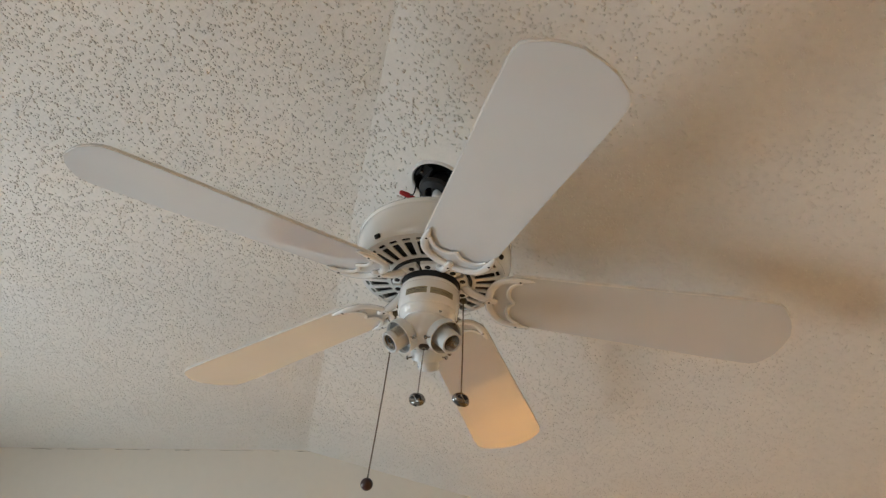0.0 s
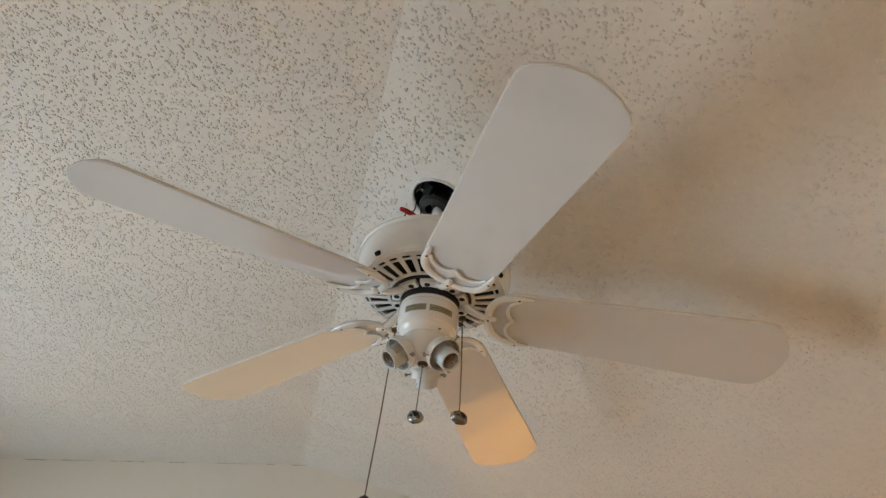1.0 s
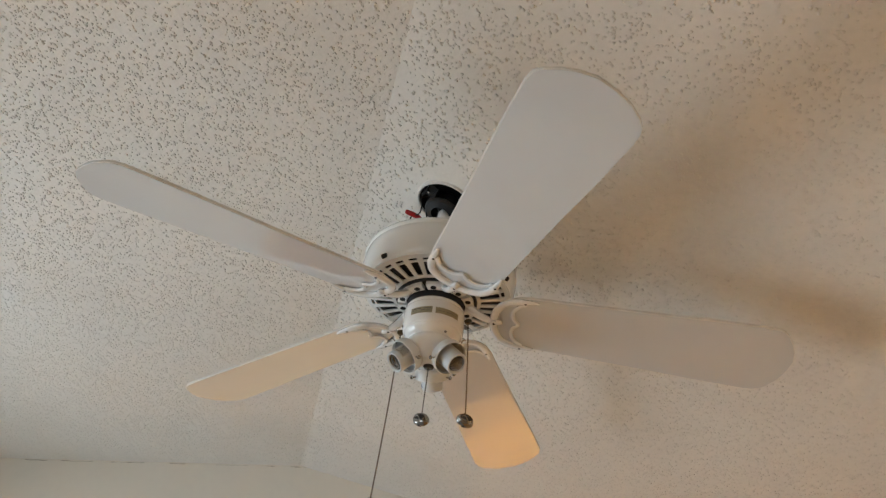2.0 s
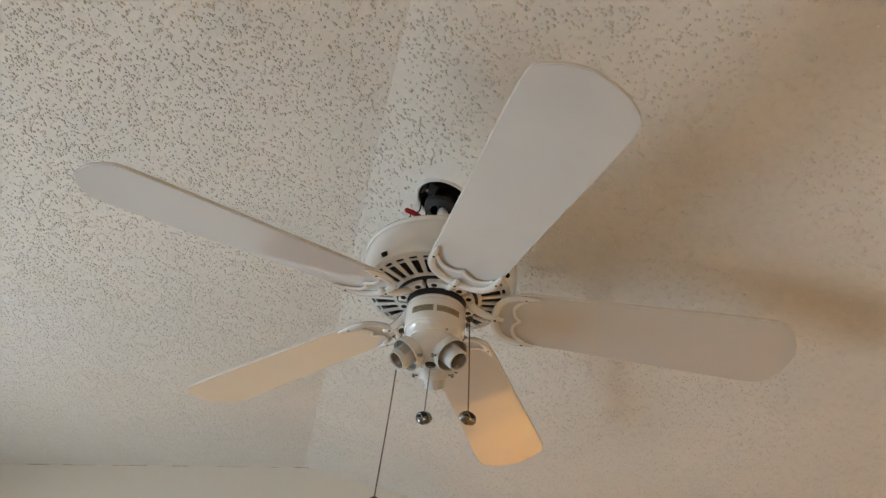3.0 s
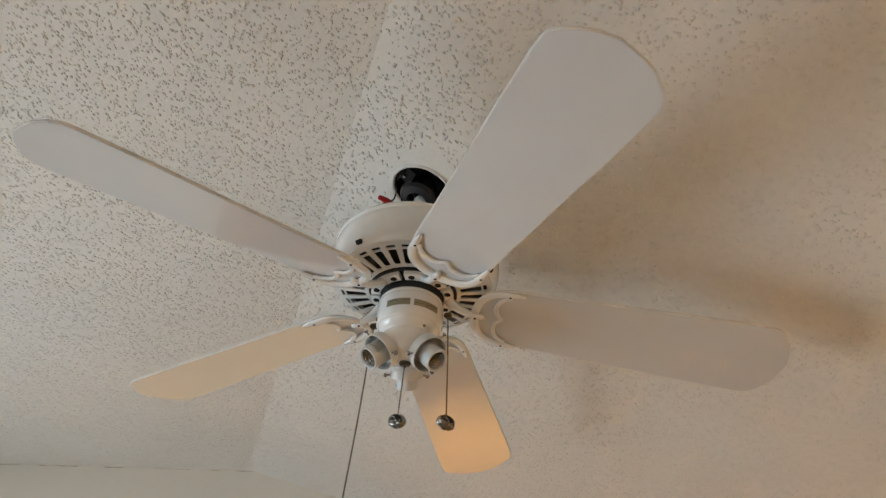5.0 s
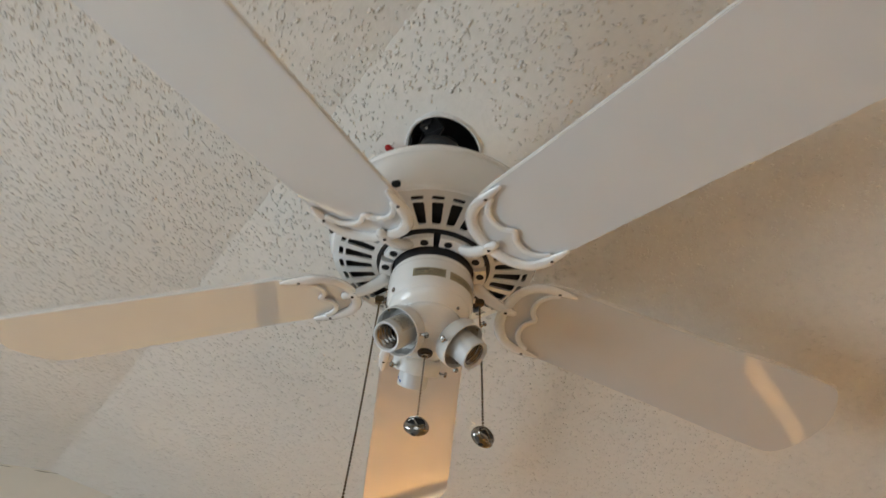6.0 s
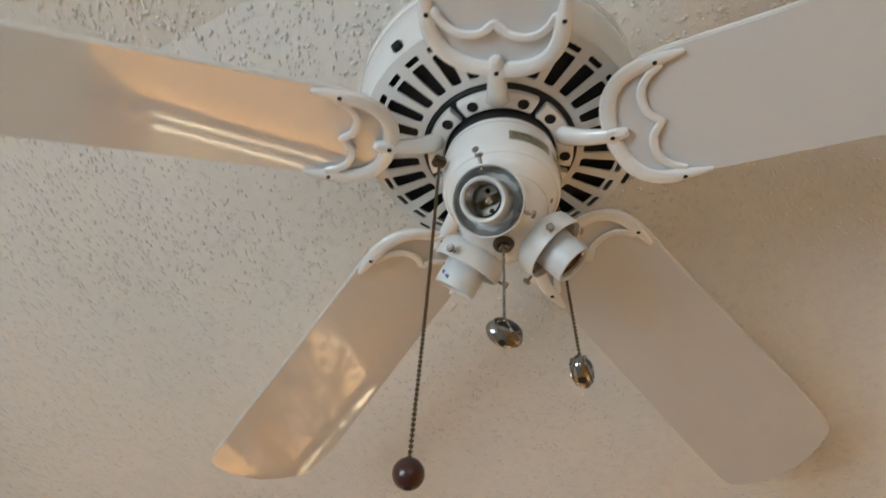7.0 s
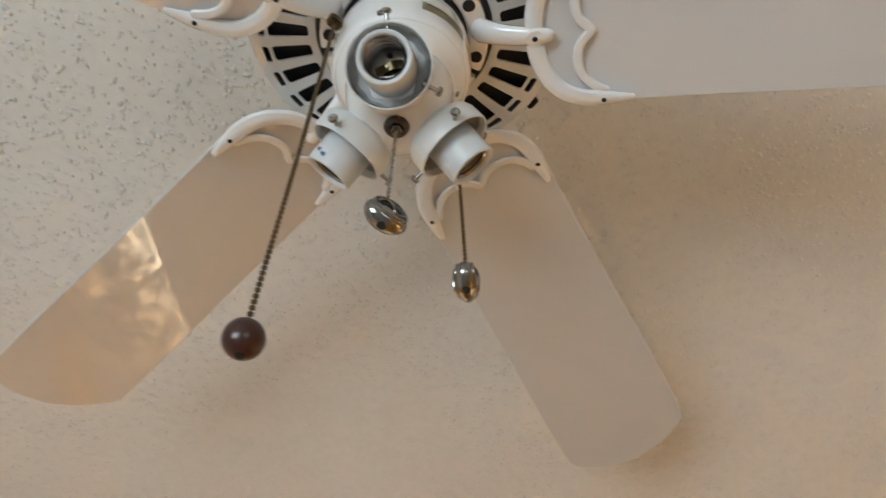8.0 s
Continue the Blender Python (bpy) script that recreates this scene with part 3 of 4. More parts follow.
# slotted vent plate
def vent_plate():
    bm = bmesh.new()
    N = 30
    radii = [0.0785, 0.0855, 0.1225, 0.1258, 0.1318, 0.1405]
    zs = [2.1615, 2.162, 2.166, 2.1665, 2.168, 2.1705]
    angles = []
    for i in range(N):
        for f in (0.0, 0.20, 0.80):
            angles.append(2 * math.pi * (i + f) / N + radians(1.0))
    grid = [[bm.verts.new((r * math.cos(a), r * math.sin(a), z)) for a in angles] for r, z in zip(radii, zs)]
    A = len(angles)
    for ri in range(len(radii) - 1):
        for ai in range(A):
            aj = (ai + 1) % A
            if ai % 3 == 1 and ri in (1, 3):
                # rounded corners of the slot
                leg = 0.0026 if ri == 1 else 0.0018
                for r_i, a_i, sr, sa in ((ri, ai, 1, 1), (ri, aj, 1, -1), (ri + 1, ai, -1, 1), (ri + 1, aj, -1, -1)):
                    r0, a0, z0 = radii[r_i], angles[a_i], zs[r_i]
                    rise = (zs[ri + 1] - zs[ri]) / (radii[ri + 1] - radii[ri])
                    ring = []
                    for fr, fa in ((1, 0), (0.29, 0.29), (0, 1)):
                        r1, a1 = r0 + sr * leg * fr, a0 + sa * leg * fa / r0
                        ring.append(bm.verts.new((r1 * math.cos(a1), r1 * math.sin(a1), z0 + sr * leg * fr * rise)))
                    bm.faces.new([grid[r_i][a_i]] + (ring if sr * sa > 0 else ring[::-1]))
                continue
            bm.faces.new((grid[ri][ai], grid[ri][aj], grid[ri + 1][aj], grid[ri + 1][ai]))
    bmesh.ops.recalc_face_normals(bm, faces=bm.faces)
    ext = bmesh.ops.extrude_face_region(bm, geom=list(bm.faces))
    bmesh.ops.translate(bm, vec=(0, 0, 0.0025), verts=[g for g in ext["geom"] if isinstance(g, bmesh.types.BMVert)])
    return bm


part("vent_plate", vent_plate(), M_ENAMEL, fan, "white plate with radial cooling slots")
part("motor", lathe([(0, 2.172), (0.10, 2.174), (0.128, 2.18), (0.138, 2.19), (0.138, 2.235), (0, 2.235)], 48), M_BLACK, fan, "black motor inside the housing")
part("flywheel", lathe([(0.045, 2.158), (0.0765, 2.158), (0.0772, 2.160), (0.0772, 2.170), (0.045, 2.170)], 64), M_BLACK, fan, "black flywheel ring")
part("motor_neck", lathe([(0, 2.130), (0.0530, 2.130), (0.0540, 2.133), (0.0540, 2.1585), (0, 2.1585)], 48), M_BLACK, fan, "black motor neck")

# switch housing and lamp cup
switch = part("switch_housing", lathe([(0, 2.1395), (0.050, 2.1395), (0.0545, 2.138), (0.0560, 2.1355), (0.0562, 2.132), (0.0558, 2.1305), (0.0572, 2.129), (0.0576, 2.126), (0.0576, 2.098),
                                       (0.0570, 2.092), (0.0556, 2.0860), (0.0551, 2.0852), (0.0536, 2.0846), (0.0534, 2.0835), (0.0500, 2.0775), (0.0455, 2.0725), (0.0425, 2.0705), (0.0420, 2.0695), (0, 2.0695)], 72), M_ENAMEL, fan, "white turned switch housing")
part("lamp_cup", lathe([(0, 2.0702), (0.0415, 2.0702), (0.0432, 2.068), (0.0432, 2.063), (0.0420, 2.055), (0.0395, 2.042), (0.0355, 2.031), (0.029, 2.0245), (0.020, 2.0215), (0, 2.021)], 64), M_ENAMEL, fan, "white rounded lamp cup")


def label_plate(a0, a1, z0, z1, bars):
    """A thin foil label bent round the switch housing, with plain bars for its small print."""
    bm = bmesh.new()
    n = 10
    r = 0.0579
    rows = [[bm.verts.new((rr * math.cos(radians(a0 + (a1 - a0) * i / n)), rr * math.sin(radians(a0 + (a1 - a0) * i / n)), z)) for i in range(n + 1)]
            for rr, z in ((r - 0.0006, z0), (r, z0), (r, z1), (r - 0.0006, z1))]
    for k in range(3):
        for i in range(n):
            bm.faces.new((rows[k][i], rows[k][i + 1], rows[k + 1][i + 1], rows[k + 1][i]))
    lab = part("label", bm, M_LABEL, switch, "small yellowed foil label")
    bm = bmesh.new()
    for (b0, b1, c0, c1) in bars:
        aa, ab = radians(a0 + (a1 - a0) * b0), radians(a0 + (a1 - a0) * b1)
        za, zb = z0 + (z1 - z0) * c0, z0 + (z1 - z0) * c1
        rr = r + 0.0003
        lo = [bm.verts.new((rr * math.cos(aa + (ab - aa) * i / 4), rr * math.sin(aa + (ab - aa) * i / 4), za)) for i in range(5)]
        hi = [bm.verts.new((rr * math.cos(aa + (ab - aa) * i / 4), rr * math.sin(aa + (ab - aa) * i / 4), zb)) for i in range(5)]
        for i in range(4):
            bm.faces.new((lo[i], lo[i + 1], hi[i + 1], hi[i]))
    part("label_print", bm, M_PRINT, switch)
    return lab


BARS = [(0.08, 0.5, 0.66, 0.80), (0.62, 0.92, 0.70, 0.76), (0.06, 0.34, 0.42, 0.49), (0.45, 0.88, 0.44, 0.50), (0.08, 0.8, 0.17, 0.23)]
label_plate(-138, -95, 2.1000, 2.1130, BARS)
label_plate(-89, -42, 2.1000, 2.1125, BARS[1:4])
for deg, z in ((-169.8, 2.092), (-60, 2.075), (70, 2.092)):
    m = Matrix.Rotation(radians(deg), 4, "Z") @ Matrix.Translation((0.0572 if z > 2.08 else 0.046, 0, z)) @ Matrix.Rotation(radians(90), 4, "Y")
    part("screw", lathe([(0, 0.0016), (0.0012, 0.0016), (0.003, 0.001), (0.0034, -0.001), (0, -0.001)], 16), M_STEEL, switch, "small steel screw", m=m)

# ------------------------------------------------ blades and their irons
DROOP, PITCH = 0.077, 0.236      # fall along the blade, fall across it


def blade_z(x, y):
    return 2.1255 - DROOP * (x - 0.166) - PITCH * y


def blade_outline():
    """The outline of one blade: along x, across y (the falling side is y > 0)."""
    pts = []
    # root, between the horns of the iron
    pts += [(0.180, -0.0635), (0.156, -0.0605), (0.136, -0.0500), (0.122, -0.034), (0.1165, -0.016), (0.1155, 0.0), (0.1165, 0.016), (0.122, 0.034), (0.136, 0.0500), (0.156, 0.0605), (0.180, 0.0635)]
    side = [(0.25, 0.0655), (0.40, 0.0715), (0.50, 0.0765), (0.590, 0.0790)]
    tip = [(0.608, 0.0780), (0.619, 0.0740), (0.630, 0.0650), (0.645, 0.0440), (0.653, 0.0200), (0.658, -0.0070), (0.653, -0.0300), (0.645, -0.0480)]
    back = [(0.632, -0.0670), (0.622, -0.0755), (0.608, -0.0785), (0.590, -0.0790), (0.50, -0.0765), (0.40, -0.0715), (0.25, -0.0655)]
    return pts + side + tip + back


def blade_mesh():
    bm = bmesh.new()
    out = blade_outline()
    bot = [bm.verts.new((x, y, blade_z(x, y) + 0.0025)) for x, y in out]
    f = bm.faces.new(bot)
    ext = bmesh.ops.extrude_face_region(bm, geom=[f])
    bmesh.ops.translate(bm, vec=(0, 0, 0.0062), verts=[g for g in ext["geom"] if isinstance(g, bmesh.types.BMVert)])
    edges = [e for e in bm.edges if abs(e.verts[0].co.z - e.verts[1].co.z) < 0.5 and len(e.link_faces) == 2 and any(len(q.verts) > 6 for q in e.link_faces)]
    bmesh.ops.bevel(bm, geom=edges, offset=0.0012, segments=2, affect="EDGES")
    for q in bm.faces:
        q.material_index = 0 if len(q.verts) > 6 else 1
    return mesh_of("blade", bm, [M_BLADE, M_EDGE])


def iron_mesh():
    """The cast bracket: an arm from the hub, a crescent whose horns clasp the blade, and a wavy inner rib."""
    bm = bmesh.new()

    def lift(x, y, up=0.0):
        flat = 2.1255 - DROOP * (x - 0.166) - PITCH * y
        k = max(0.0, min(1.0, (x - 0.105) / 0.03))
        return Vector((x, y, (1 - k) * (2.131 - PITCH * y) + k * flat + up - 0.0015))

    half = [(0.112, 0.0), (0.1135, 0.018), (0.119, 0.034), (0.131, 0.048), (0.148, 0.0555), (0.166, 0.0575), (0.180, 0.0585), (0.190, 0.0585)]
    cres = [(x, -y) for x, y in reversed(half[1:])] + half
    pts = spline([lift(x, y) for x, y in cres], 4)
    n = len(pts)
    rad = [0.0032 + 0.0047 * min(1.0, min(i, n - 1 - i) / (n * 0.16)) for i in range(n)]
    tube(pts, rad, 10, bm, flat=0.62)
    wave = [(0.168, -0.051), (0.158, -0.0455), (0.1495, -0.036), (0.1465, -0.024), (0.149, -0.011), (0.157, -0.002), (0.157, 0.002), (0.149, 0.011), (0.1465, 0.024), (0.1495, 0.036), (0.158, 0.0455), (0.168, 0.051)]
    tube(spline([lift(x, y) for x, y in wave], 4), 0.0043, 8, bm, flat=0.62)
    # arm
    arm = spline([(0.1225, 0, 2.1255), (0.110, 0, 2.1275), (0.098, 0, 2.1315), (0.084, 0, 2.138), (0.073, 0, 2.1455), (0.067, 0, 2.1505)], 4)
    m = len(arm)
    tube(arm, [0.0068 + 0.0050 * (i / (m - 1)) for i in range(m)], 12, bm, flat=0.7)
    lathe([(0, 0.0035), (0.0062, 0.003), (0.0078, 0.0), (0.0072, -0.004), (0, -0.0048)], 20, bm, Matrix.Translation((0.112, 0, 2.1265)))
    # flange on the flywheel: a curved plate with two ears
    a0 = radians(32.5)
    prof = ((0.0560, 2.1575), (0.0560, 2.1505), (0.0578, 2.149), (0.0715, 2.149), (0.0735, 2.1505), (0.0735, 2.1575))
    rings = []
    for i in range(17):
        a = -a0 + 2 * a0 * i / 16
        rings.append([bm.verts.new((r * math.cos(a), r * math.sin(a), z)) for r, z in prof])
    for a, b in zip(rings, rings[1:]):
        for k in range(5):
            bm.faces.new((a[k], b[k], b[k + 1], a[k + 1]))
    bm.faces.new(rings[0])
    bm.faces.new(rings[-1])
    return mesh_of("blade_iron", bm, M_IRON)


def screw_mesh(name, r, mat):
    return mesh_of(name, lathe([(0, -0.0012), (r * 0.6, -0.0012), (r, -0.0004), (r, 0.002), (0, 0.002)], 14), mat)


BLADE, IRON, SCREW = blade_mesh(), iron_mesh(), screw_mesh("screw", 0.0023, M_HOLE_SHADE_SCREW)
HOLE = mesh_of("screw_recess", lathe([(0, -0.0004), (0.0055, -0.0004), (0.0055, 0.002), (0, 0.002)], 16), M_HOLE_SHADE_SCREW)
for k in range(5):
    turn = Matrix.Rotation(radians(PHASE + 72 * k), 4, "Z")
    part("blade", BLADE, None, fan, "white laminate blade with a dusty clipped round tip" if k == 0 else "", m=turn)
    iron = part("blade_iron", IRON, None, fan, "white cast crescent-shaped blade iron" if k == 0 else "", m=turn)
    for x, y, z in ((0.112, 0, 2.1220), (0.166, -0.0575, blade_z(0.166, -0.0575) - 0.0054), (0.166, 0.0575, blade_z(0.166, 0.0575) - 0.0054)):
        part("screw", SCREW, None, iron, m=turn @ Matrix.Translation((x, y, z)))
    for s in (-1, 1):
        a = s * radians(22)
        # Dark discs painted as the shade in the flange's screw recesses.
        part("recess_shade", HOLE, None, iron, m=turn @ Matrix.Translation((0.0650 * math.cos(a), 0.0650 * math.sin(a), 2.1488)))

# ------------------------------------------------ lamp holders
TILT = 45.0


def holder_frame(deg):
    """z points out of the socket's mouth, x upwards and outwards."""
    a = radians(deg)
    out = Vector((math.cos(a), math.sin(a), 0))
    axis = (out * math.sin(radians(TILT)) + Vector((0, 0, -1)) * math.cos(radians(TILT))).normalized()
    x = (out * math.cos(radians(TILT)) + Vector((0, 0, 1)) * math.sin(radians(TILT))).normalized()
    y = axis.cross(x)
    mouth = out * 0.0655 + Vector((0, 0, 2.009))
    return Matrix(((x.x, y.x, axis.x, mouth.x), (x.y, y.y, axis.y, mouth.y), (x.z, y.z, axis.z, mouth.z), (0, 0, 0, 1)))


FITTER = mesh_of("lamp_holder", lathe([(0.0, -0.0475), (0.012, -0.0475), (0.0135, -0.0465), (0.021, -0.0455), (0.0265, -0.044), (0.0300, -0.041), (0.0316, -0.037), (0.0322, -0.025), (0.0322, -0.0228), (0.0316, -0.0222),
                                       (0.0306, -0.0226), (0.0303, -0.025), (0.0297, -0.036), (0.026, -0.0405), (0.0, -0.0415)], 48), M_HOLDER)


def ribbed_liner():
    """The dull metal collar inside, with pressed ribs."""
    bm = bmesh.new()
    rings = []
    for i in range(72):
        a = 2 * math.pi * i / 72
        k = 0.0012 * (1 if i % 6 < 3 else 0)
        rings.append([bm.verts.new(((r - k) * math.cos(a), (r - k) * math.sin(a), z)) for r, z in ((0.0300, -0.0285), (0.0292, -0.036), (0.026, -0.0395), (0.019, -0.0402))])
    for i in range(72):
        j = (i + 1) % 72
        for k in range(3):
            bm.faces.new((rings[i][k], rings[j][k], rings[j][k + 1], rings[i][k + 1]))
    return mesh_of("liner", bm, M_DULL)


LINER = ribbed_liner()
SOCKET = mesh_of("socket", lathe([(0.0185, -0.042), (0.0198, -0.040), (0.0198, -0.003), (0.0194, -0.0006), (0.0186, 0.0), (0.0170, -0.0002), (0.0160, -0.0012), (0.0156, -0.003), (0.0156, -0.030)], 40), M_PORCELAIN)


def screw_shell_mesh():
    """The threaded metal shell in the socket, with the contact at its bottom."""
    prof = []
    for i in range(29):
        z = -0.003 - i * 0.001
        prof.append((0.0143 + 0.0008 * math.cos(i * math.pi / 1.75), z))
    prof += [(0.006, -0.0315), (0.0, -0.0315)]
    bm = lathe(prof, 32)
    return mesh_of("screw_shell", bm, M_STEEL)


def contact_mesh():
    """The springy tongue at the bottom of the socket."""
    bm = bmesh.new()
    rows = []
    for i in range(9):
        t = i / 8
        z = -0.0302 + 0.0055 * math.sin(math.pi * min(1, t * 1.15)) ** 1.4
        rows.append([bm.verts.new((x, -0.0105 + 0.021 * t, zz)) for x, zz in ((-0.0032, z), (0.0032, z), (0.0032, z - 0.0006), (-0.0032, z - 0.0006))])
    for a, b in zip(rows, rows[1:]):
        for k in range(4):
            bm.faces.new((a[k], b[k], b[(k + 1) % 4], a[(k + 1) % 4]))
    bm.faces.new(rows[0])
    bm.faces.new(rows[-1][::-1])
    lathe([(0, 0.0010), (0.0018, 0.0006), (0.0022, -0.002)], 12, bm, Matrix.Translation((0, 0.001, -0.0247)))
    return mesh_of("contact", bm, M_CONTACT)


CONTACT = contact_mesh()
RIVET = mesh_of("rivet_hole", lathe([(0, 0.0006), (0.0022, 0.0006), (0.0022, -0.001), (0, -0.001)], 12), M_HOLE_SHADE_SCREW)
SHELL = screw_shell_mesh()
THUMB = mesh_of("thumb_screw", lathe([(0, 0.0), (0.0016, 0.0), (0.0016, 0.011), (0.0034, 0.0115), (0.0040, 0.0130), (0.0033, 0.0147), (0.0012, 0.0148), (0, 0.0140)], 14), M_STEEL)
for n_holder, deg in enumerate((-161, -40, 80)):
    m = holder_frame(deg)
    h = part("lamp_holder", FITTER, None, fan, "white lamp holder without its shade" if n_holder == 0 else "", m=m)
    part("liner", LINER, None, h, m=m)
    part("socket", SOCKET, None, h, "empty pale porcelain bulb socket" if n_holder == 0 else "", m=m)
    part("screw_shell", SHELL, None, h, m=m)
    inner = m @ Matrix.Rotation(radians(15), 4, "Z")
    part("contact", CONTACT, None, h, "brass contact tongue in the socket" if n_holder == 0 else "", m=inner)
    for x, y in ((-0.0085, 0.002), (0.0085, -0.003)):
        part("rivet_hole", RIVET, None, h, m=inner @ Matrix.Translation((x, y, -0.0312)))
    for q in ((0, 240), (120, 240, 0), (240, 115, 0))[n_holder]:
        part("thumb_screw", THUMB, None, h, m=m @ Matrix.Rotation(radians(q), 4, "Z") @ Matrix.Translation((0.0275, 0, -0.0275)) @ Matrix.Rotation(radians(90), 4, "Y"))
    bm = bmesh.new()
    tube([m @ Vector((0, 0, -0.046)), m @ Vector((0, 0, -0.060))], 0.0125, 20, bm)
    part("holder_neck", bm, M_HOLDER, h)
    if n_holder == 2:
        bm = bmesh.new()
        for q, z in ((0.0, -0.008), (0.35, -0.0105), (0.8, -0.018)):
            for i in range(4):
                a = q + i * 0.055 + 4.2
                box(bm, (0.0197, -0.0005, z), (0.0201, 0.0005, z + 0.0035 - 0.0005 * i), Matrix.Rotation(a, 4, "Z"))
        part("ink_mark", bm, M_BLUE, h, m=m, smooth=False)
    if n_holder == 0:
        bm = bmesh.new()
        for i in range(9):
            a0, a1 = -1.75 + i * 0.14, -1.75 + (i + 1) * 0.14
            v = [bm.verts.new((0.0202 * math.cos(a), 0.0202 * math.sin(a), z)) for a in (a0, a1) for z in (-0.034, -0.009)]
            bm.faces.new((v[0], v[2], v[3], v[1]))
        part("paper_label", bm, M_PAPER, h, "pale paper label on the socket", m=m)
        bm = bmesh.new()
        for z, w0, w1 in ((-0.012, 0.1, 0.9), (-0.0155, 0.1, 0.6), (-0.019, 0.15, 0.85), (-0.0225, 0.1, 0.75), (-0.026, 0.2, 0.9), (-0.0295, 0.1, 0.5)):
            for i in range(4):
                a0, a1 = (-1.75 + 1.26 * (w0 + (w1 - w0) * (i + k) / 4) for k in (0.0, 0.8))
                v = [bm.verts.new((0.0204 * math.cos(a), 0.0204 * math.sin(a), zz)) for a in (a0, a1) for zz in (z - 0.0014, z)]
                bm.faces.new((v[0], v[2], v[3], v[1]))
        part("label_print", bm, M_PRINT, h, m=m)


# ------------------------------------------------ pull chains
def bead_mesh(points, r, pitch):
    """A ball chain along a run of points."""
    verts, faces = [], []
    unit = bmesh.new()
    bmesh.ops.create_icosphere(unit, subdivisions=1, radius=r)
    uvv = [v.co.copy() for v in unit.verts]
    uf = [[v.index for v in f.verts] for f in unit.faces]
    unit.free()
    pts = [Vector(p) for p in points]
    dist = 0.0
    left = 0.0
    for a, b in zip(pts, pts[1:]):
        d = (b - a).length
        s = left
        while s < d:
            c = a.lerp(b, s / d)
            o = len(verts)
            verts += [c + q for q in uvv]
            faces += [[o + i for i in f] for f in uf]
            s += pitch
        left = s - d
    me = bpy.data.meshes.new("bead_chain")
    me.from_pydata(verts, [], faces)
    me.materials.append(M_BRASS)
    me.polygons.foreach_set("use_smooth", [True] * len(me.polygons))
    return me


def pull_chain(points, r, pitch, metal=None):
    me = bead_mesh(points, r, pitch)
    bm = bmesh.new()
    bm.from_mesh(me)
    tube(points, r * 0.25, 6, bm)
    return part("pull_chain", bm, metal or M_BRASS, fan, "thin steel ball chain" if metal else "thin aged brass ball chain")


def knob(at, turn, lean, chain):
    """A polished metal knob: a flattened egg with a pressed swirl on its broad faces and a hole below."""
    bm = bmesh.new()
    bmesh.ops.create_uvsphere(bm, u_segments=40, v_segments=24, radius=1.0)
    for v in bm.verts:
        x, y, z = v.co
        pinch = 1.0 - 0.10 * z
        v.co = Vector((0.0158 * x * pinch, 0.0086 * y * pinch, 0.0118 * z))
    m = Matrix.Translation(at) @ Matrix.Rotation(radians(turn), 4, "Z") @ Matrix.Rotation(radians(lean), 4, "Y")
    k = part("pull_knob", bm, M_CHROME, chain, "polished dark chrome knob with a pressed swirl", m=m)
    return m


def face_y(x, z):
    q = max(0.0, 1.0 - (x / 0.0158) ** 2 - (z / 0.0118) ** 2)
    return 0.0086 * math.sqrt(q)


def swirl_points(side):
    pts = []
    for t in [i / 24 for i in range(25)]:
        x = -0.0095 + 0.019 * t
        z = 0.0036 * math.sin(math.pi * 2 * t) + 0.0004
        pts.append(Vector((x, side * (face_y(x, z) + 0.0004), z)))
    return pts


def inlay_mesh():
    """The dark sunk ovals on the two broad faces of a knob."""
    bm = bmesh.new()
    for side in (-1, 1):
        rings = []
        for r in (0.0, 0.35, 0.7, 1.0):
            ring = []
            for k in range(24 if r else 1):
                a = 2 * math.pi * k / 24
                x, z = 0.0122 * r * math.cos(a), 0.0078 * r * math.sin(a) + 0.0006
                ring.append(bm.verts.new((x, side * (face_y(x, z) + 0.00022), z)))
            rings.append(ring)
        for k in range(24):
            bm.faces.new((rings[0][0], rings[1][k], rings[1][(k + 1) % 24]))
            for a, b in zip(rings[1:], rings[2:]):
                bm.faces.new((a[k], b[k], b[(k + 1) % 24], a[(k + 1) % 24]))
    return bm


KNOB2, KNOB3, BALL = Vector((-0.002, 0.001, 1.918)), Vector((0.072, -0.025, 1.914)), Vector((-0.070, 0.032, 1.774))
part("chain_grommet", lathe([(0, 2.0218), (0.0095, 2.0222), (0.0098, 2.0200), (0.0088, 2.0178), (0.0062, 2.0168), (0.0052, 2.0185), (0, 2.0195)], 28), M_GROMMET, fan, "dark brown grommet under the cup")
part("chain_bushing", lathe([(0, 2.0195), (0.0050, 2.0192), (0.0052, 2.0160), (0.0044, 2.0145), (0.0030, 2.0145), (0.0024, 2.0165), (0, 2.0165)], 6), M_STEEL, fan, "steel chain bushing in the grommet")
ch = pull_chain([(0, 0, 2.018), KNOB2 + Vector((0, 0, 0.011))], 0.0017, 0.0040, M_CHROME)
M2 = [(ch, knob(KNOB2, -32, 14, ch))]
out_r = Vector((0.0635, -0.0205, 2.108))
ch = pull_chain(spline([out_r, out_r.lerp(KNOB3, 0.5) + Vector((0.001, 0, 0)), KNOB3 + Vector((0, 0, 0.011))], 8), 0.0018, 0.0041)
M2.append((ch, knob(KNOB3, 15, 14, ch)))
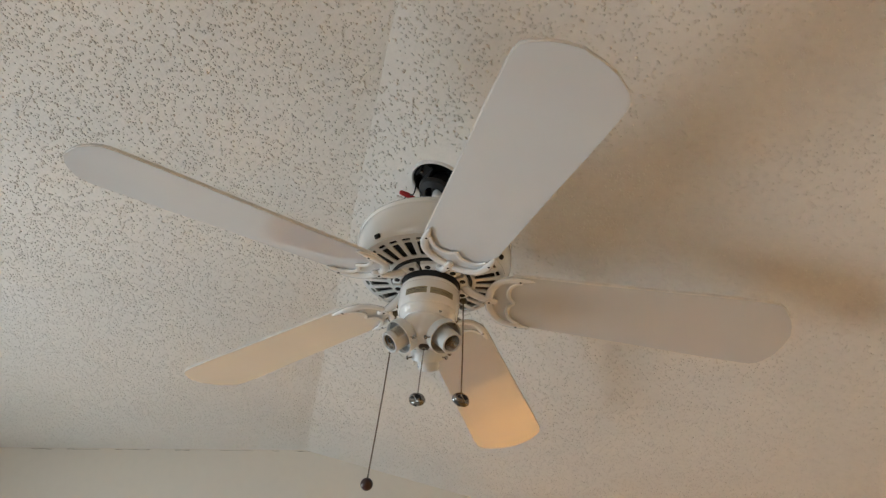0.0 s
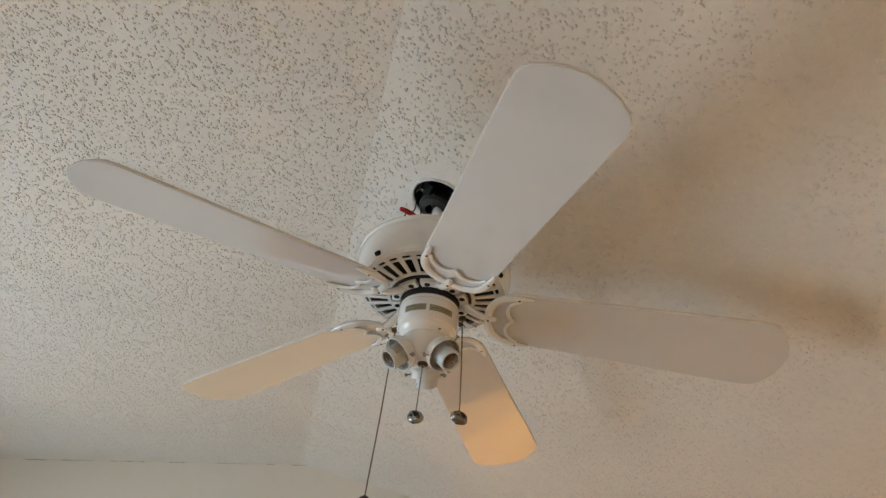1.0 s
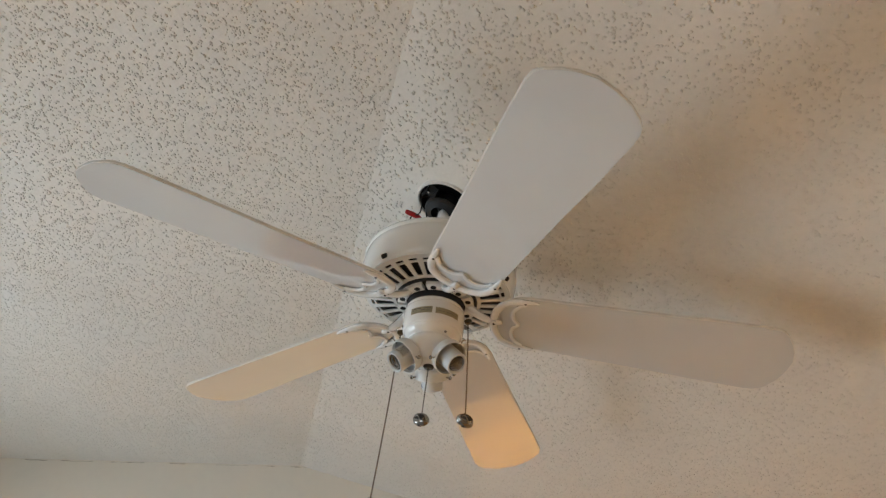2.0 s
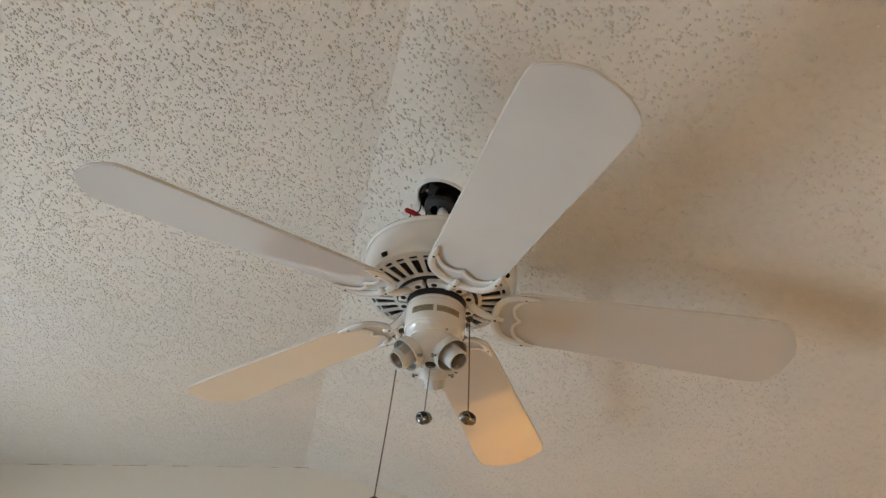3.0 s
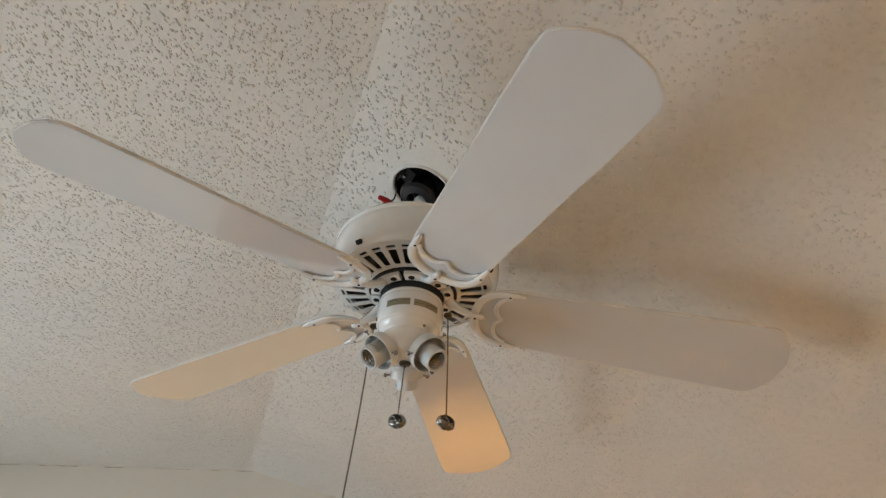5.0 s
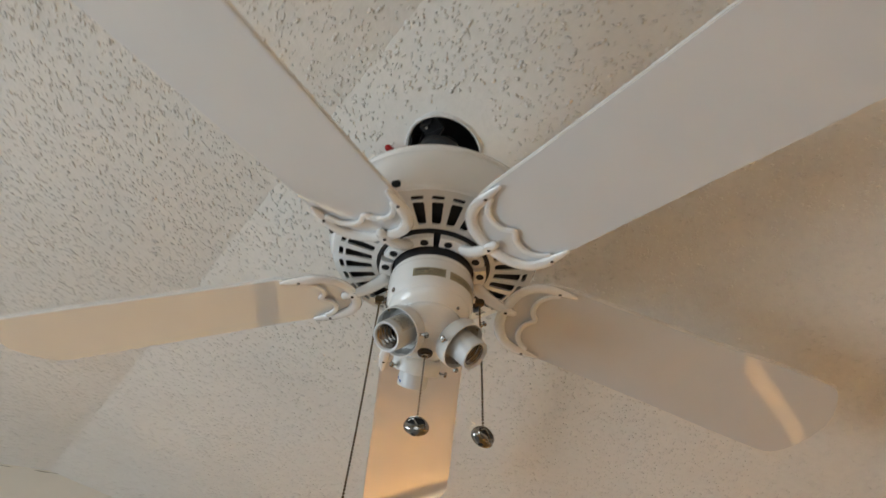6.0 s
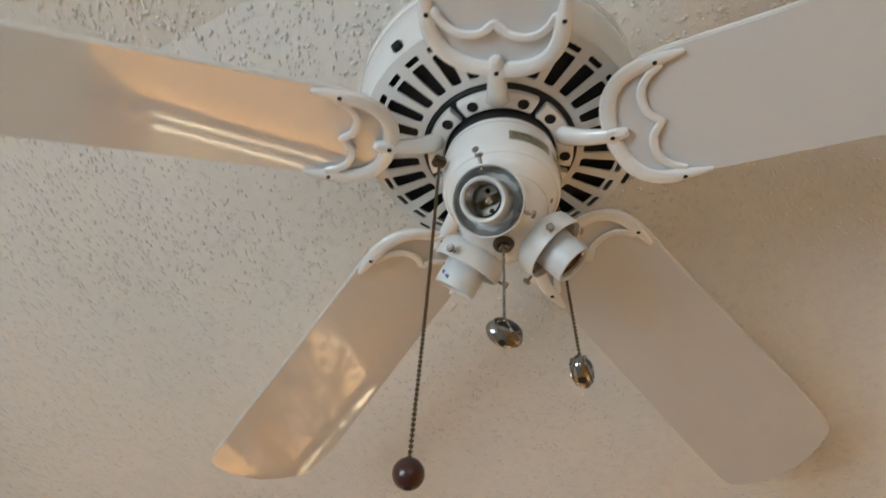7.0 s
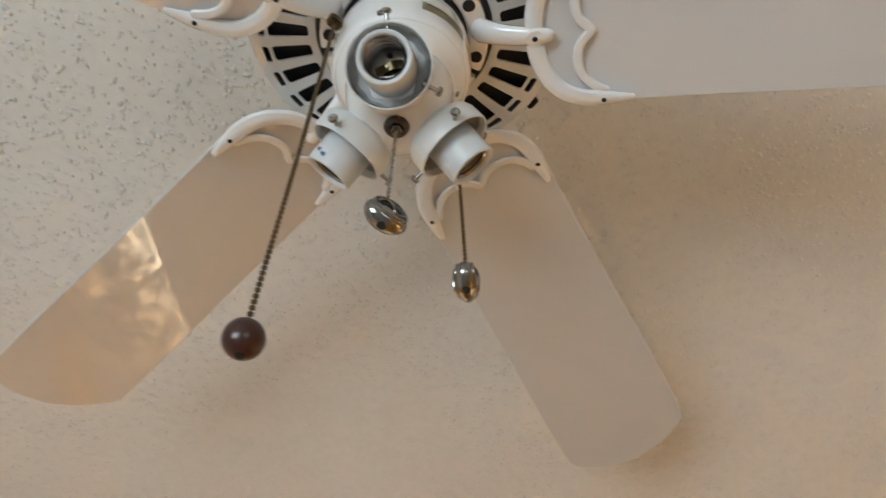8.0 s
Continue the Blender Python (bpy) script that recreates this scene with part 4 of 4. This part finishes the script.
for c, m in M2:
    bm = bmesh.new()
    for side in (-1, 1):
        tube(swirl_points(side), 0.0010, 6, bm)
        ring = [(0.0124 * math.cos(a), 0.0080 * math.sin(a) + 0.0006) for a in [i * math.pi / 16 for i in range(33)]]
        tube([Vector((x, side * (face_y(x, z) + 0.0001), z)) for x, z in ring], 0.0012, 8, bm)
    part("swirl", bm, M_CHROME, c, m=m)
    part("inlay", inlay_mesh(), M_SMOKE, c, "dark sunk oval face", m=m)
    part("knob_hole", lathe([(0, -0.0119), (0.0032, -0.0117), (0.0034, -0.0105), (0, -0.010)], 18), M_HOLE_SHADE_SCREW, c, m=m)
out_l = Vector((-0.0600, 0.0290, 2.097))
ch = pull_chain(spline([out_l, out_l.lerp(BALL, 0.5) + Vector((0.0012, 0, 0)), BALL + Vector((0, 0, 0.010))], 10), 0.0018, 0.0041)
bm = bmesh.new()
bmesh.ops.create_uvsphere(bm, u_segments=32, v_segments=20, radius=0.0104)
part("pull_ball", bm, M_WOOD, ch, "dark cherry-brown wooden ball", m=Matrix.Translation(BALL))
part("ball_hole", lathe([(0, -0.0106), (0.0026, -0.0103), (0.0028, -0.0092), (0, -0.0092)], 16), M_HOLE_SHADE_SCREW, ch, m=Matrix.Translation(BALL))
for p, deg in ((out_r, -18.0), (out_l, 154.3)):
    bm = bmesh.new()
    box(bm, (-0.006, -0.0045, -0.004), (0.006, 0.0045, 0.005))
    bevel(bm, 0.0015)
    part("chain_outlet", bm, M_BRASS, fan, "brass chain outlet", m=Matrix.Translation(p + Vector((0, 0, 0.003))) @ Matrix.Rotation(radians(deg), 4, "Z"))

# ------------------------------------------------ wires above the housing
def wire(points, r=0.0016):
    return part("wire", tube(spline(points, 6), r, 8), M_WIRE, fan, "thin black wire")


NUT = Vector((-0.071, 0.034, 2.397))
wire([(-0.038, 0.002, 2.425), (-0.056, 0.000, 2.414), (-0.054, 0.006, 2.398), (-0.057, 0.020, 2.388), (-0.064, 0.030, 2.392), NUT, (-0.076, 0.036, 2.384)])
wire([(-0.040, -0.006, 2.42), (-0.044, -0.004, 2.39), (-0.040, -0.002, 2.36), (-0.032, 0.0, 2.32), (-0.024, 0.002, 2.25)])
wire([(0.034, 0.01, 2.41), (0.052, 0.010, 2.372), (0.066, 0.010, 2.381), (0.086, 0.010, 2.384), (0.103, 0.010, 2.366), (0.106, 0.010, 2.335), (0.100, 0.008, 2.29), (0.085, 0.006, 2.251)], 0.0011)
part("wire_nut", tube([NUT + Vector((-0.013, -0.005, -0.002)), NUT + Vector((0, 0, -0.003)), NUT + Vector((0.014, 0.005, -0.006))], [0.0052, 0.0060, 0.0046], 12), M_RED, fan, "red plastic wire nut")

# ------------------------------------------------ floor boards
def board_mesh(length, width):
    bm = bmesh.new()
    box(bm, (0, 0, -0.012), (length - 0.002, width - 0.002, 0.0))
    return mesh_of("board", bm, M_OAK, smooth=False)


BOARDS = {}
v = V_SOUTH
rng = random.Random(11)
while v < V_NORTH - 0.14:
    u = BOARDS_FROM if v < CORNER[1] + 0.1 else NORTH_WEST
    while u < U_EAST - 0.05:
        length = min(rng.choice((0.8, 1.2, 1.6, 2.0)), U_EAST - u)
        length = round(length if U_EAST - u - length > 0.3 else U_EAST - u, 2)
        if length not in BOARDS:
            BOARDS[length] = board_mesh(length, 0.13)
        part("board", BOARDS[length], None, floor, m=RT @ Matrix.Translation((u, v, FLOOR)))
        u += length
    v += 0.13
